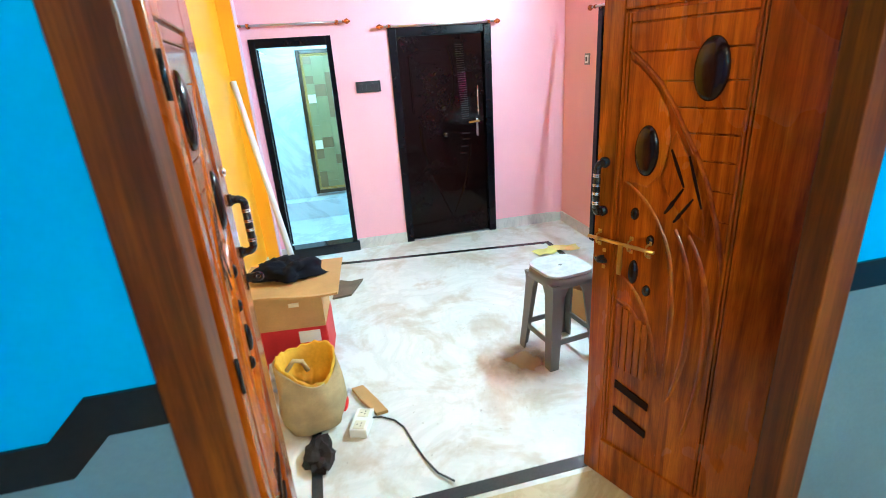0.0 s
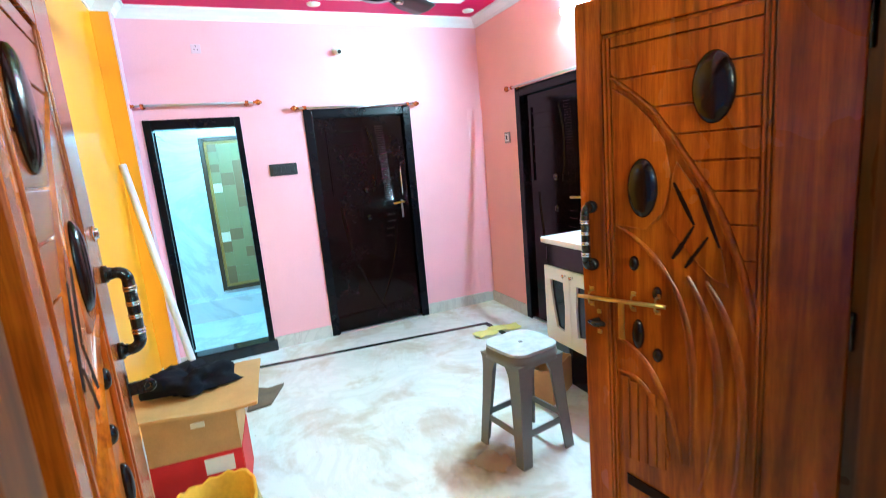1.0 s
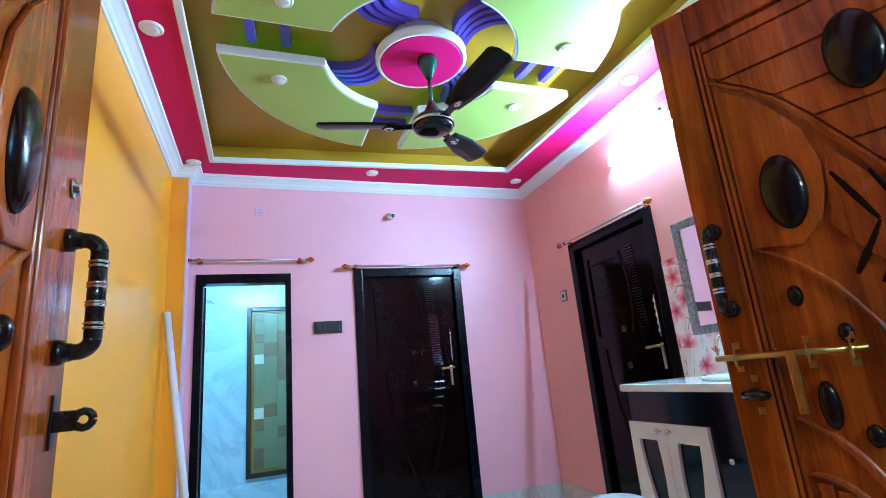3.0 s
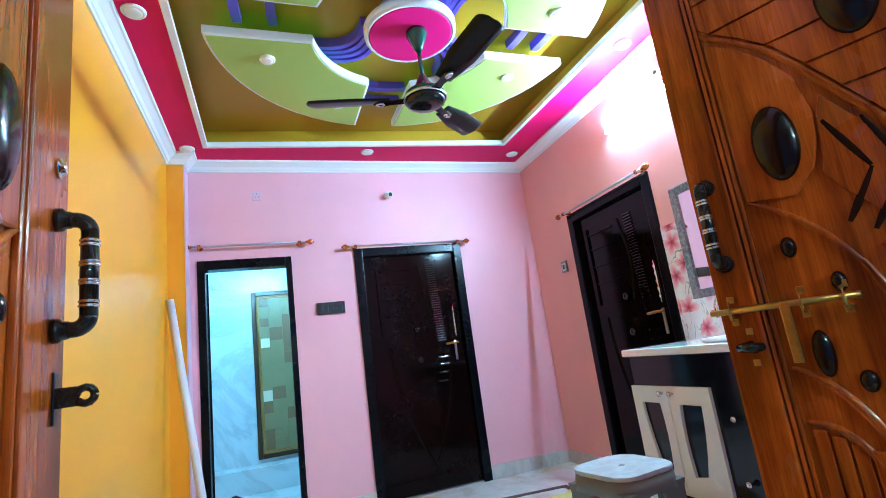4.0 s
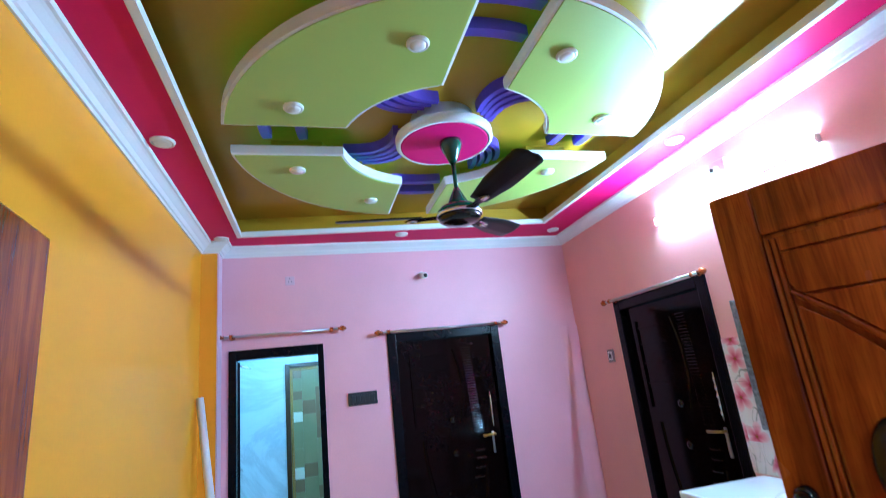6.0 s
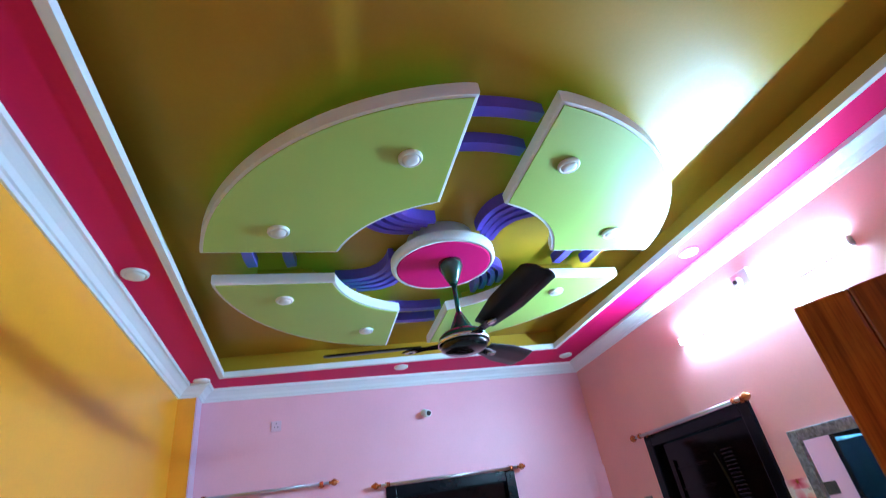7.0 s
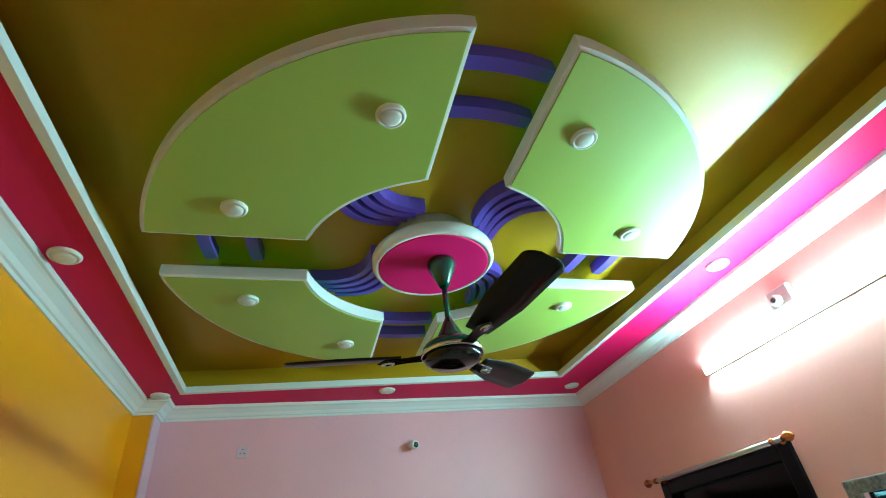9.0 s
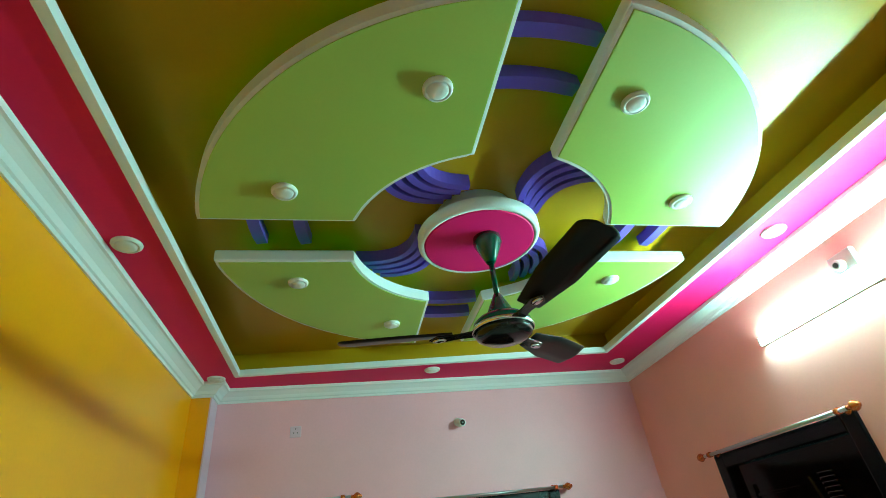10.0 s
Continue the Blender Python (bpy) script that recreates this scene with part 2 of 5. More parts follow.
M["tube_lobby"] = emitter("lit lobby tube", (1.0, 0.78, 0.50), LOBBY_POWER)
M["bath_fill"] = emitter("added bathroom fill light", (0.42, 0.82, 1.0), BATH_FILL_POWER)

def dusting(name, col, radius):
    """Loose dust that thins out towards its ragged edge."""
    m, nt, b = nodes_of(name)
    v = coords(nt)
    grain = noise_tex(nt, v, 240, 3)
    link(nt, ramp(nt, grain, [(0.3, scaled(col, 0.7)), (0.7, scaled(col, 1.2))]), b.inputs["Base Color"])
    b.inputs["Roughness"].default_value = 0.95
    ln = nt.nodes.new("ShaderNodeVectorMath")
    ln.operation = "LENGTH"
    link(nt, v, ln.inputs[0])
    cloud = noise_tex(nt, v, 9, 6, 0.65)
    a = nt.nodes.new("ShaderNodeMath")
    a.operation = "MULTIPLY_ADD"
    a.inputs[1].default_value, a.inputs[2].default_value = -1.0 / radius, 0.75
    link(nt, ln.outputs["Value"], a.inputs[0])
    c = nt.nodes.new("ShaderNodeMath")
    c.operation = "ADD"
    link(nt, a.outputs[0], c.inputs[0])
    link(nt, cloud, c.inputs[1])
    r = nt.nodes.new("ShaderNodeMapRange")
    r.inputs[1].default_value, r.inputs[2].default_value = 0.45, 1.0
    r.inputs[4].default_value = 0.62
    link(nt, c.outputs[0], r.inputs[0])
    link(nt, r.outputs[0], b.inputs["Alpha"])
    return m


M["sand"] = dusting("brown sawdust", (0.42, 0.27, 0.13), 0.28)
m, nt, b = nodes_of("mirror glass")
b.inputs["Base Color"].default_value = (0.88, 0.9, 0.9, 1)
b.inputs["Metallic"].default_value, b.inputs["Roughness"].default_value = 1.0, 0.02
M["mirror"] = m


# ---------------------------------------------------------------- mesh helpers
def box(bm, x0, x1, y0, y1, z0, z1, bevel=0.0, m=None):
    vs = [bm.verts.new((x, y, z)) for x in (x0, x1) for y in (y0, y1) for z in (z0, z1)]
    q = [(0, 1, 3, 2), (4, 6, 7, 5), (0, 4, 5, 1), (2, 3, 7, 6), (0, 2, 6, 4), (1, 5, 7, 3)]
    fs = [bm.faces.new([vs[i] for i in f]) for f in q]
    if bevel:
        edges = list({e for f in fs for e in f.edges})
        r = bmesh.ops.bevel(bm, geom=edges, offset=bevel, segments=2, affect="EDGES", profile=0.6)
        vs = list({v for f in r["faces"] for v in f.verts} | {v for v in vs if v.is_valid})
    if m is not None:
        bmesh.ops.transform(bm, matrix=m, verts=vs)
    return vs


def lathe(bm, profile, seg=24, m=None, cap=True):
    """Turn a profile of (radius, height) about z."""
    rings = []
    for r, z in profile:
        rings.append([bm.verts.new((r * math.cos(2 * math.pi * i / seg), r * math.sin(2 * math.pi * i / seg), z)) for i in range(seg)])
    for a, c in zip(rings, rings[1:]):
        for i in range(seg):
            f = bm.faces.new((a[i], a[(i + 1) % seg], c[(i + 1) % seg], c[i]))
            f.smooth = True
    if cap:
        bm.faces.new(list(reversed(rings[0])))
        bm.faces.new(rings[-1])
    vs = [v for r in rings for v in r]
    if m is not None:
        bmesh.ops.transform(bm, matrix=m, verts=vs)
    return vs


def tube(bm, pts, r, seg=10, radii=None):
    """A round bar along a line of points."""
    pts = [Vector(p) for p in pts]
    rings = []
    for i, p in enumerate(pts):
        d = (pts[min(i + 1, len(pts) - 1)] - pts[max(i - 1, 0)]).normalized()
        side = d.cross(Vector((0, 0, 1)))
        if side.length < 1e-3:
            side = d.cross(Vector((0, 1, 0)))
        side.normalize()
        up = side.cross(d)
        rr = radii[i] if radii else r
        rings.append([bm.verts.new(p + rr * (math.cos(2 * math.pi * k / seg) * side + math.sin(2 * math.pi * k / seg) * up)) for k in range(seg)])
    for a, c in zip(rings, rings[1:]):
        for k in range(seg):
            f = bm.faces.new((a[k], a[(k + 1) % seg], c[(k + 1) % seg], c[k]))
            f.smooth = True
    bm.faces.new(list(reversed(rings[0])))
    bm.faces.new(rings[-1])


def prism(bm, outline, z0, z1, bevel=0.0):
    """Extrude an outline of (x, y) from z0 to z1."""
    lo = [bm.verts.new((x, y, z0)) for x, y in outline]
    hi = [bm.verts.new((x, y, z1)) for x, y in outline]
    n = len(outline)
    fs = [bm.faces.new(lo[::-1]), bm.faces.new(hi)]
    fs += [bm.faces.new((lo[i], lo[(i + 1) % n], hi[(i + 1) % n], hi[i])) for i in range(n)]
    if bevel:
        edges = list(set(fs[0].edges) | set(fs[1].edges))
        bmesh.ops.bevel(bm, geom=edges, offset=bevel, segments=2, affect="EDGES", profile=0.6)
    return lo + hi


def sweep(bm, line, width, y0, y1):
    """A raised band along a line of (x, z), lying on a face that looks to -y: from depth y0 out to y1."""
    pts = [Vector(p) for p in line]
    left, right = [], []
    for i, p in enumerate(pts):
        d = (pts[min(i + 1, len(pts) - 1)] - pts[max(i - 1, 0)]).normalized()
        w = width[i] if isinstance(width, list) else width
        nrm = Vector((-d.y, d.x)) * w / 2
        left.append(p + nrm)
        right.append(p - nrm)
    a0 = [bm.verts.new((p.x, y0, p.y)) for p in left]
    mid = [bm.verts.new((p.x, y1, p.y)) for p in pts]
    c0 = [bm.verts.new((p.x, y0, p.y)) for p in right]
    for i in range(len(pts) - 1):
        for q in ((a0[i], a0[i + 1], mid[i + 1], mid[i]), (mid[i], mid[i + 1], c0[i + 1], c0[i])):
            f = bm.faces.new(q)
            f.smooth = True


def finish(bm):
    bmesh.ops.recalc_face_normals(bm, faces=bm.faces[:])
    return bm


def part(name, bm, material, parent=None, label="", at=None):
    finish(bm)
    me = bpy.data.meshes.new(name)
    bm.to_mesh(me)
    bm.free()
    me.materials.append(M[material] if isinstance(material, str) else material)
    ob = new(name, me)
    if at is not None:
        ob.matrix_basis = at
    if parent is not None:
        ob.parent = parent
    if label:
        tagged(ob, label)
    return ob


def empty(name, at, label, category, group="", kind=""):
    ob = new(name)
    ob.empty_display_size = 0.05
    ob.matrix_basis = at
    return tagged(ob, label, category, group, kind)


def structure(name, bm, material, label="", category=""):
    return tagged(part(name, bm, material), label, category, kind="structure")


def boxes(*rows, bevel=0.0):
    bm = bmesh.new()
    for r in rows:
        box(bm, *r, bevel=bevel)
    return bm


def arc(cx, cy, r, a0, a1, n):
    return [(cx + r * math.cos(radians(a0 + (a1 - a0) * i / n)), cy + r * math.sin(radians(a0 + (a1 - a0) * i / n))) for i in range(n + 1)]


# ---------------------------------------------------------------- plan
XL, YB, YF, YO = -0.25, 5.46, 1.555, 1.412     # orange wall, back wall, front wall inside and outside
ZC = 2.865                                   # underside of the magenta band
RIGHT = pose(2.92, YB, 0, 0, 0, -92.0)       # right wall: its x runs towards the entrance, its -y into the room
BACK = pose(0, YB, 0)


def right_x(y):
    return 2.92 - (YB - y) * 0.035


# ---------------------------------------------------------------- structure: room
structure("floor", boxes((-0.6, 3.4, YF - 0.14, YB + 0.12, -0.1, 0)), "floor", "white marble floor with dust and brown stains", "floor")
structure("floor_lobby", boxes((-1.7, 3.2, -1.4, YF - 0.14, -0.1, -0.004)), "beige_floor", "beige marble lobby floor", "floor")
structure("threshold", boxes((0.16, 1.616, YF - 0.14, 2.10, 0.0, 0.004)), "beige_floor", "beige marble entrance strip", "floor")
# black inlay lines round the floor
INLAY = [(0.16, 2.13), (2.45, 2.13), (2.49, 4.865), (0.16, 5.165)]
for i in range(4):
    p, q = Vector(INLAY[i]), Vector(INLAY[(i + 1) % 4])
    side = Vector((-(q - p).y, (q - p).x)).normalized() * (0.05 if i else 0.065)
    along = (q - p).normalized() * 0.04
    bm = bmesh.new()
    prism(bm, [p, q - along, q - along + side, p + side], 0, 0.004)
    structure("floor_inlay", bm, "inlay", "black granite inlay line in the marble floor", "floor inlay")

# back wall with the open doorway and the middle door's recess
DL0, DL1, DLT = -0.075, 0.632, 2.045
DM0, DM1, DMT = 1.15, 2.142, 2.078
W0, W1, ZT = YB, YB + 0.12, 3.15
structure("wall_back", boxes((-0.125, DL0, W0, W1, 0, ZT), (DL0, DL1, W0, W1, DLT, ZT), (DL1, DM0, W0, W1, 0, ZT),
                             (DM0, DM1, W0, W1, DMT, ZT), (DM1, 3.1, W0, W1, 0, ZT)), "pink", "pink painted back wall", "wall")
# shallow pier that stands out beside the right corner
bm = bmesh.new()
prism(bm, [(2.76, YB - 0.0005), (2.82, YB - 0.010), (2.95, YB - 0.017), (2.95, YB - 0.0005)], 0.1, 2.02)
structure("wall_pier", bm, "pink", "shallow pink plaster pipe casing in the corner", "wall")
structure("wall_left", boxes((XL - 0.14, XL, YO, YB + 0.12, 0, ZT)), "orange", "glossy orange painted wall", "wall")
structure("wall_left_pier", boxes((XL, -0.135, 5.30, YB + 0.1, 0, ZT)), "orange", "orange painted wall return", "wall")
structure("wall_left_edge", boxes((-0.134, -0.125, 5.297, YB, 0, ZT)), "orange_edge", "pale lilac painted wall edge", "wall")
# right wall with its door recess, in its own frame
DR0, DR1, DRT = 0.695, 1.71, 2.105
ob = structure("wall_right", boxes((-0.2, DR0, 0, 0.14, 0, ZT), (DR0, DR1, 0, 0.14, DRT, ZT), (DR1, 4.1, 0, 0.14, 0, ZT)), "salmon", "salmon pink painted wall", "wall")
ob.matrix_basis = RIGHT
# front wall, blue outside
JL, JR, JT = 0.100, 1.612, 2.05
structure("wall_front", boxes((XL, 0.05, YF - 0.068, YF, 0, ZT), (1.70, 2.9, YF - 0.068, YF, 0, ZT), (0.05, 1.70, YF - 0.068, YF, JT, ZT)), "pink", "pink inside of the entrance wall", "wall")
structure("wall_lobby", boxes((-1.7, JL, YO, YO + 0.07, 0, 3.0), (JR, 3.2, YO, YO + 0.07, 0, 3.0), (JL, JR, YO, YO + 0.07, JT, 3.0)), "blue", "sky blue painted lobby wall", "wall")
structure("wall_lobby_side", boxes((-1.8, -1.7, -1.4, YO, 0, 3.0)), "blue", "sky blue painted lobby wall", "wall")
structure("wall_lobby_far", boxes((-1.8, 3.2, -1.5, -1.4, 0, 3.0)), "blue", "sky blue painted lobby wall", "wall")
structure("wall_lobby_end", boxes((3.2, 3.3, -1.4, YO, 0, 3.0)), "blue", "sky blue painted lobby wall", "wall")
structure("ceiling_lobby", boxes((-1.8, 3.3, -1.5, YO + 0.07, 3.0, 3.1)), "white", "white lobby ceiling", "ceiling")
# dado with stepped black line, outside
bm = bmesh.new()
vs = [(-1.7, 0.0), (JL, 0.0), (JL, 1.17), (0.0, 1.17), (-0.075, 1.095), (-1.7, 1.095)]
prism(bm, [(x, z) for x, z in vs], 0, 0.006)
structure("dado", bm, "dado", "grey blue painted dado", "wall").matrix_basis = pose(0, YO, 0, 90, 0, 0)
bm = bmesh.new()
prism(bm, [(-1.7, 1.095), (-0.075, 1.095), (0.0, 1.17), (JL, 1.17), (JL, 1.25), (-0.02, 1.25), (-0.095, 1.175), (-1.7, 1.175)], 0, 0.008)
structure("dado_line", bm, "black_band", "black painted dado line with a stepped corner", "trim").matrix_basis = pose(0, YO, 0, 90, 0, 0)
structure("dado", boxes((JR, 3.2, YO - 0.006, YO, 0, 1.155)), "dado", "grey blue painted dado", "wall")
structure("dado_line", boxes((JR, 3.2, YO - 0.008, YO, 1.155, 1.228)), "black_band", "black painted dado line", "trim")

# skirting
for r in ((-0.125, DL0, YB - 0.012, YB, 0, 0.11), (DL1, DM0, YB - 0.012, YB, 0, 0.11), (DM1, 2.92, YB - 0.012, YB, 0, 0.11)):
    structure("baseboard", boxes(r), "skirt", "grey white marble skirting", "skirting")
ob = structure("baseboard", boxes((0.013, DR0, -0.012, 0, 0, 0.11)), "skirt", "grey white marble skirting", "skirting")
ob.matrix_basis = RIGHT
structure("baseboard", boxes((XL, XL + 0.012, YF, 5.30, 0, 0.11)), "skirt", "grey white marble skirting", "skirting")

# ---------------------------------------------------------------- ceiling
RX0, RX1, RY0 = 0.055, 2.50, 1.95            # inner edge of the band
ZR = 3.03                                      # recessed ceiling
bandz = ZC + 0.022
REC = [(RX0, RY0), (RX1, RY0), (RX1, 4.965), (RX0, 5.12)]      # corners of the recess
OUT = [(XL - 0.1, YF - 0.06), (3.1, YF - 0.06), (3.1, YB + 0.1), (XL - 0.1, YB + 0.1)]
for i in range(4):
    bm = bmesh.new()
    prism(bm, [OUT[i], OUT[(i + 1) % 4], REC[(i + 1) % 4], REC[i]], ZC, bandz)
    structure("ceiling_band", bm, "magenta", "magenta painted false ceiling border", "ceiling")
structure("ceiling", boxes((XL - 0.1, 3.1, YF - 0.06, YB + 0.1, ZR, ZR + 0.1)), "olive", "mustard painted recessed ceiling", "ceiling")
G = 0.085


def frame_loop(bm, corners, profile):
    """Sweep a profile of (inset, z) round a loop of corners, mitred."""
    n = len(corners)
    rings = []
    for i in range(n):
        p, a, c = Vector(corners[i]), Vector(corners[i - 1]), Vector(corners[(i + 1) % n])
        d0, d1 = (p - a).normalized(), (c - p).normalized()
        n0, n1 = Vector((-d0.y, d0.x)), Vector((-d1.y, d1.x))
        mit = (n0 + n1) / max(0.2, 1 + n0.dot(n1))
        rings.append([bm.verts.new((p.x + mit.x * s, p.y + mit.y * s, z)) for s, z in profile])
    k = len(profile)
    for i in range(n):
        a, c = rings[i], rings[(i + 1) % n]
        for j in range(k):
            bm.faces.new((a[j], c[j], c[(j + 1) % k], a[(j + 1) % k]))


bm = bmesh.new()
frame_loop(bm, REC, [(-G, bandz), (-G, ZR), (-G - 0.05, ZR), (-G - 0.05, bandz)])
structure("ceiling_recess_side", bm, "olive", "mustard painted recess side", "ceiling")
bm = bmesh.new()
frame_loop(bm, REC,
           [(0.006, ZC - 0.008), (-0.024, ZC - 0.008), (-0.03, ZC - 0.001), (-0.03, ZC + 0.004), (-0.004, ZC + 0.008), (-0.004, ZC + 0.03), (0.006, ZC + 0.03)])
structure("ceiling_trim", bm, "white", "white moulded lip of the ceiling recess", "trim")
# cornice round the room, with a stepped cove profile
bm = bmesh.new()
xr0, xr1 = right_x(YF), right_x(YB)
loop = [(XL, YF), (xr0, YF), (xr1, YB), (-0.125, YB), (-0.125, 5.30), (XL, 5.30)]
frame_loop(bm, loop, [(-0.02, ZC - 0.078), (0.010, ZC - 0.078), (0.015, ZC - 0.066), (0.024, ZC - 0.062), (0.036, ZC - 0.044), (0.060, ZC - 0.026),
                      (0.070, ZC - 0.020), (0.082, ZC - 0.018), (0.086, ZC - 0.004), (0.086, ZC + 0.004), (-0.02, ZC + 0.004)])
structure("cornice", bm, "white", "white plaster cove cornice", "trim")

# lime quadrants of the ceiling rose
CX, CY = 1.27, 3.63
RI, RO, GAP = 0.545, 1.10, 0.14
P0, P1 = 2.868, ZR


def quadrant(sx, sy, n=40, ri=RI, ro=RO, gap=GAP):
    a_in = math.degrees(math.asin(gap / ri))
    a_out = math.degrees(math.asin(gap / ro))
    pts = arc(0, 0, ro, a_out, 90 - a_out, n) + arc(0, 0, ri, 90 - a_in, a_in, n // 2)
    pts = [(sx * x, sy * y) for x, y in pts]
    return pts if sx * sy > 0 else pts[::-1]


def inset(pts, d):
    n = len(pts)
    out = []
    for i in range(n):
        p, a, c = Vector(pts[i]), Vector(pts[i - 1]), Vector(pts[(i + 1) % n])
        d0, d1 = (p - a).normalized(), (c - p).normalized()
        n0, n1 = Vector((-d0.y, d0.x)), Vector((-d1.y, d1.x))
        mit = (n0 + n1) / max(0.3, 1 + n0.dot(n1))
        out.append((p.x + mit.x * d, p.y + mit.y * d))
    return out


for sx, sy in ((-1, -1), (1, -1), (-1, 1), (1, 1)):
    q = quadrant(sx, sy)
    th = empty("ceiling_panel", pose(CX, CY, 0), "lime green curved ceiling panel with a white rounded rim", "ceiling panel", "panels of the ceiling rose")
    bm = bmesh.new()
    prism(bm, q, P0 + 0.004, P0 + 0.058, 0.009)
    part("rim", bm, "white", th, "white rounded edge")
    bm = bmesh.new()
    prism(bm, quadrant(sx, sy, 20, RI + 0.15, RO - 0.15, GAP + 0.15), P0 + 0.05, P1 - 0.001)
    part("spacer", bm, "olive", th)
    bm = bmesh.new()
    prism(bm, inset(q, 0.014), P0, P0 + 0.02, 0.003)
    part("panel_face", bm, "lime", th, "lime green painted underside")
    bm = bmesh.new()
    edge = quadrant(sx, sy, 24, RI + 0.05, RO - 0.05, GAP + 0.05)
    tube(bm, [(x, y, P0 + 0.068) for x, y in edge + edge[:1]], 0.007, 6)
    part("light_strip", bm, "led_green", th, "dim green light strip behind the rim")

# violet strips across the gaps and out from the centre
for ang in (0, 90, 180, 270):
    for rad in (0.75, 0.93):
        bm = bmesh.new()
        half = math.degrees(math.asin((GAP + 0.03) / rad))
        prism(bm, arc(0, 0, rad + 0.024, ang - half, ang + half, 10) + arc(0, 0, rad - 0.024, ang + half, ang - half, 10), ZR - 0.055, ZR - 0.001, 0.004)
        tagged(part("violet_strip", bm, "purple", at=pose(CX, CY, 0)), "violet painted curved ceiling strip", "ceiling strip", "violet strips of the ceiling rose")
for ang in (45, 135, 225, 315):
    for k in range(4):
        off = (k - 1.5) * 0.050
        line = []
        for i in range(15):
            u = i / 14
            rr = 0.23 + u * 0.36
            bend = 0.10 * (u - 0.5) ** 2 * 4 - 0.05
            spread = off * (0.85 + 0.3 * u)
            line.append(Vector((rr, spread + bend)))
        lo, hi = [], []
        for i, p in enumerate(line):
            d = (line[min(i + 1, 14)] - line[max(i - 1, 0)]).normalized()
            nn = Vector((-d.y, d.x)) * 0.0145
            lo.append((p.x - nn.x, p.y - nn.y))
            hi.append((p.x + nn.x, p.y + nn.y))
        bm = bmesh.new()
        prism(bm, lo + hi[::-1], ZR - 0.060, ZR - 0.001, 0.004)
        tagged(part("violet_strip", bm, "purple", at=pose(CX, CY, 0, 0, 0, ang)), "violet painted curved ceiling strip", "ceiling strip", "violet strips of the ceiling rose")

# centre disc
th = empty("ceiling_disc", pose(CX, CY, 0), "pink ceiling disc with a thick white rim", "ceiling disc")
bm = bmesh.new()
lathe(bm, [(0.17, ZR - 0.001), (0.17, P0 + 0.058), (0.25, P0 + 0.058), (0.262, P0 + 0.048), (0.262, P0 + 0.014), (0.252, P0 + 0.002), (0.238, P0), (0.236, P0 + 0.02)], 64)
part("rim", bm, "white", th, "white rounded rim")
bm = bmesh.new()
lathe(bm, [(0.2355, P0 + 0.02), (0.2355, P0 + 0.002), (0.23, P0 - 0.002)], 64)
part("disc_face", bm, "disc_pink", th, "pink painted disc")


def spotlight(x, y, z, label, group, k=1.0):
    th = empty("spotlight", pose(x, y, z), label, "spotlight", group)
    bm = bmesh.new()
    lathe(bm, [(0.054 * k, 0.002), (0.054 * k, -0.006), (0.049 * k, -0.012), (0.042 * k, -0.014), (0.039 * k, -0.008)], 28)
    part("bezel", bm, "plastic_white", th)
    bm = bmesh.new()
    lathe(bm, [(0.039 * k, -0.004), (0.038 * k, -0.013), (0.028 * k, -0.017), (0.012 * k, -0.018)], 28)
    part("lens", bm, "plastic_white", th, "frosted white lens")
    return th


first = spotlight(CX - 0.31, CY - 0.79, P0, "round white unlit ceiling spotlight on a lime panel", "spotlights of the ceiling rose", 0.82)
for sx in (-1, 1):
    for sy in (-1, 1):
        for dx, dy in ((0.31, 0.79), (0.77, 0.32)):
            if (sx, sy, dx) != (-1, -1, 0.31):
                copy_thing(first, pose(CX + sx * dx, CY + sy * dy, P0))
border = spotlight(-0.095, 3.64, ZC, "round white unlit spotlight in the magenta ceiling border", "spotlights of the ceiling border")
for x, y in ((-0.085, 5.17), (1.30, 5.18), (2.70, 5.18), (2.645, 3.50), (2.59, 1.85), (-0.095, 1.85)):
    copy_thing(border, pose(x, y, ZC))

# ---------------------------------------------------------------- interior doors
def knob_finial(bm, m):
    lathe(bm, [(0.006, 0), (0.013, 0.004), (0.008, 0.012), (0.018, 0.024), (0.024, 0.036), (0.02, 0.05), (0.011, 0.058), (0.012, 0.063), (0.003, 0.07)], 14, m)


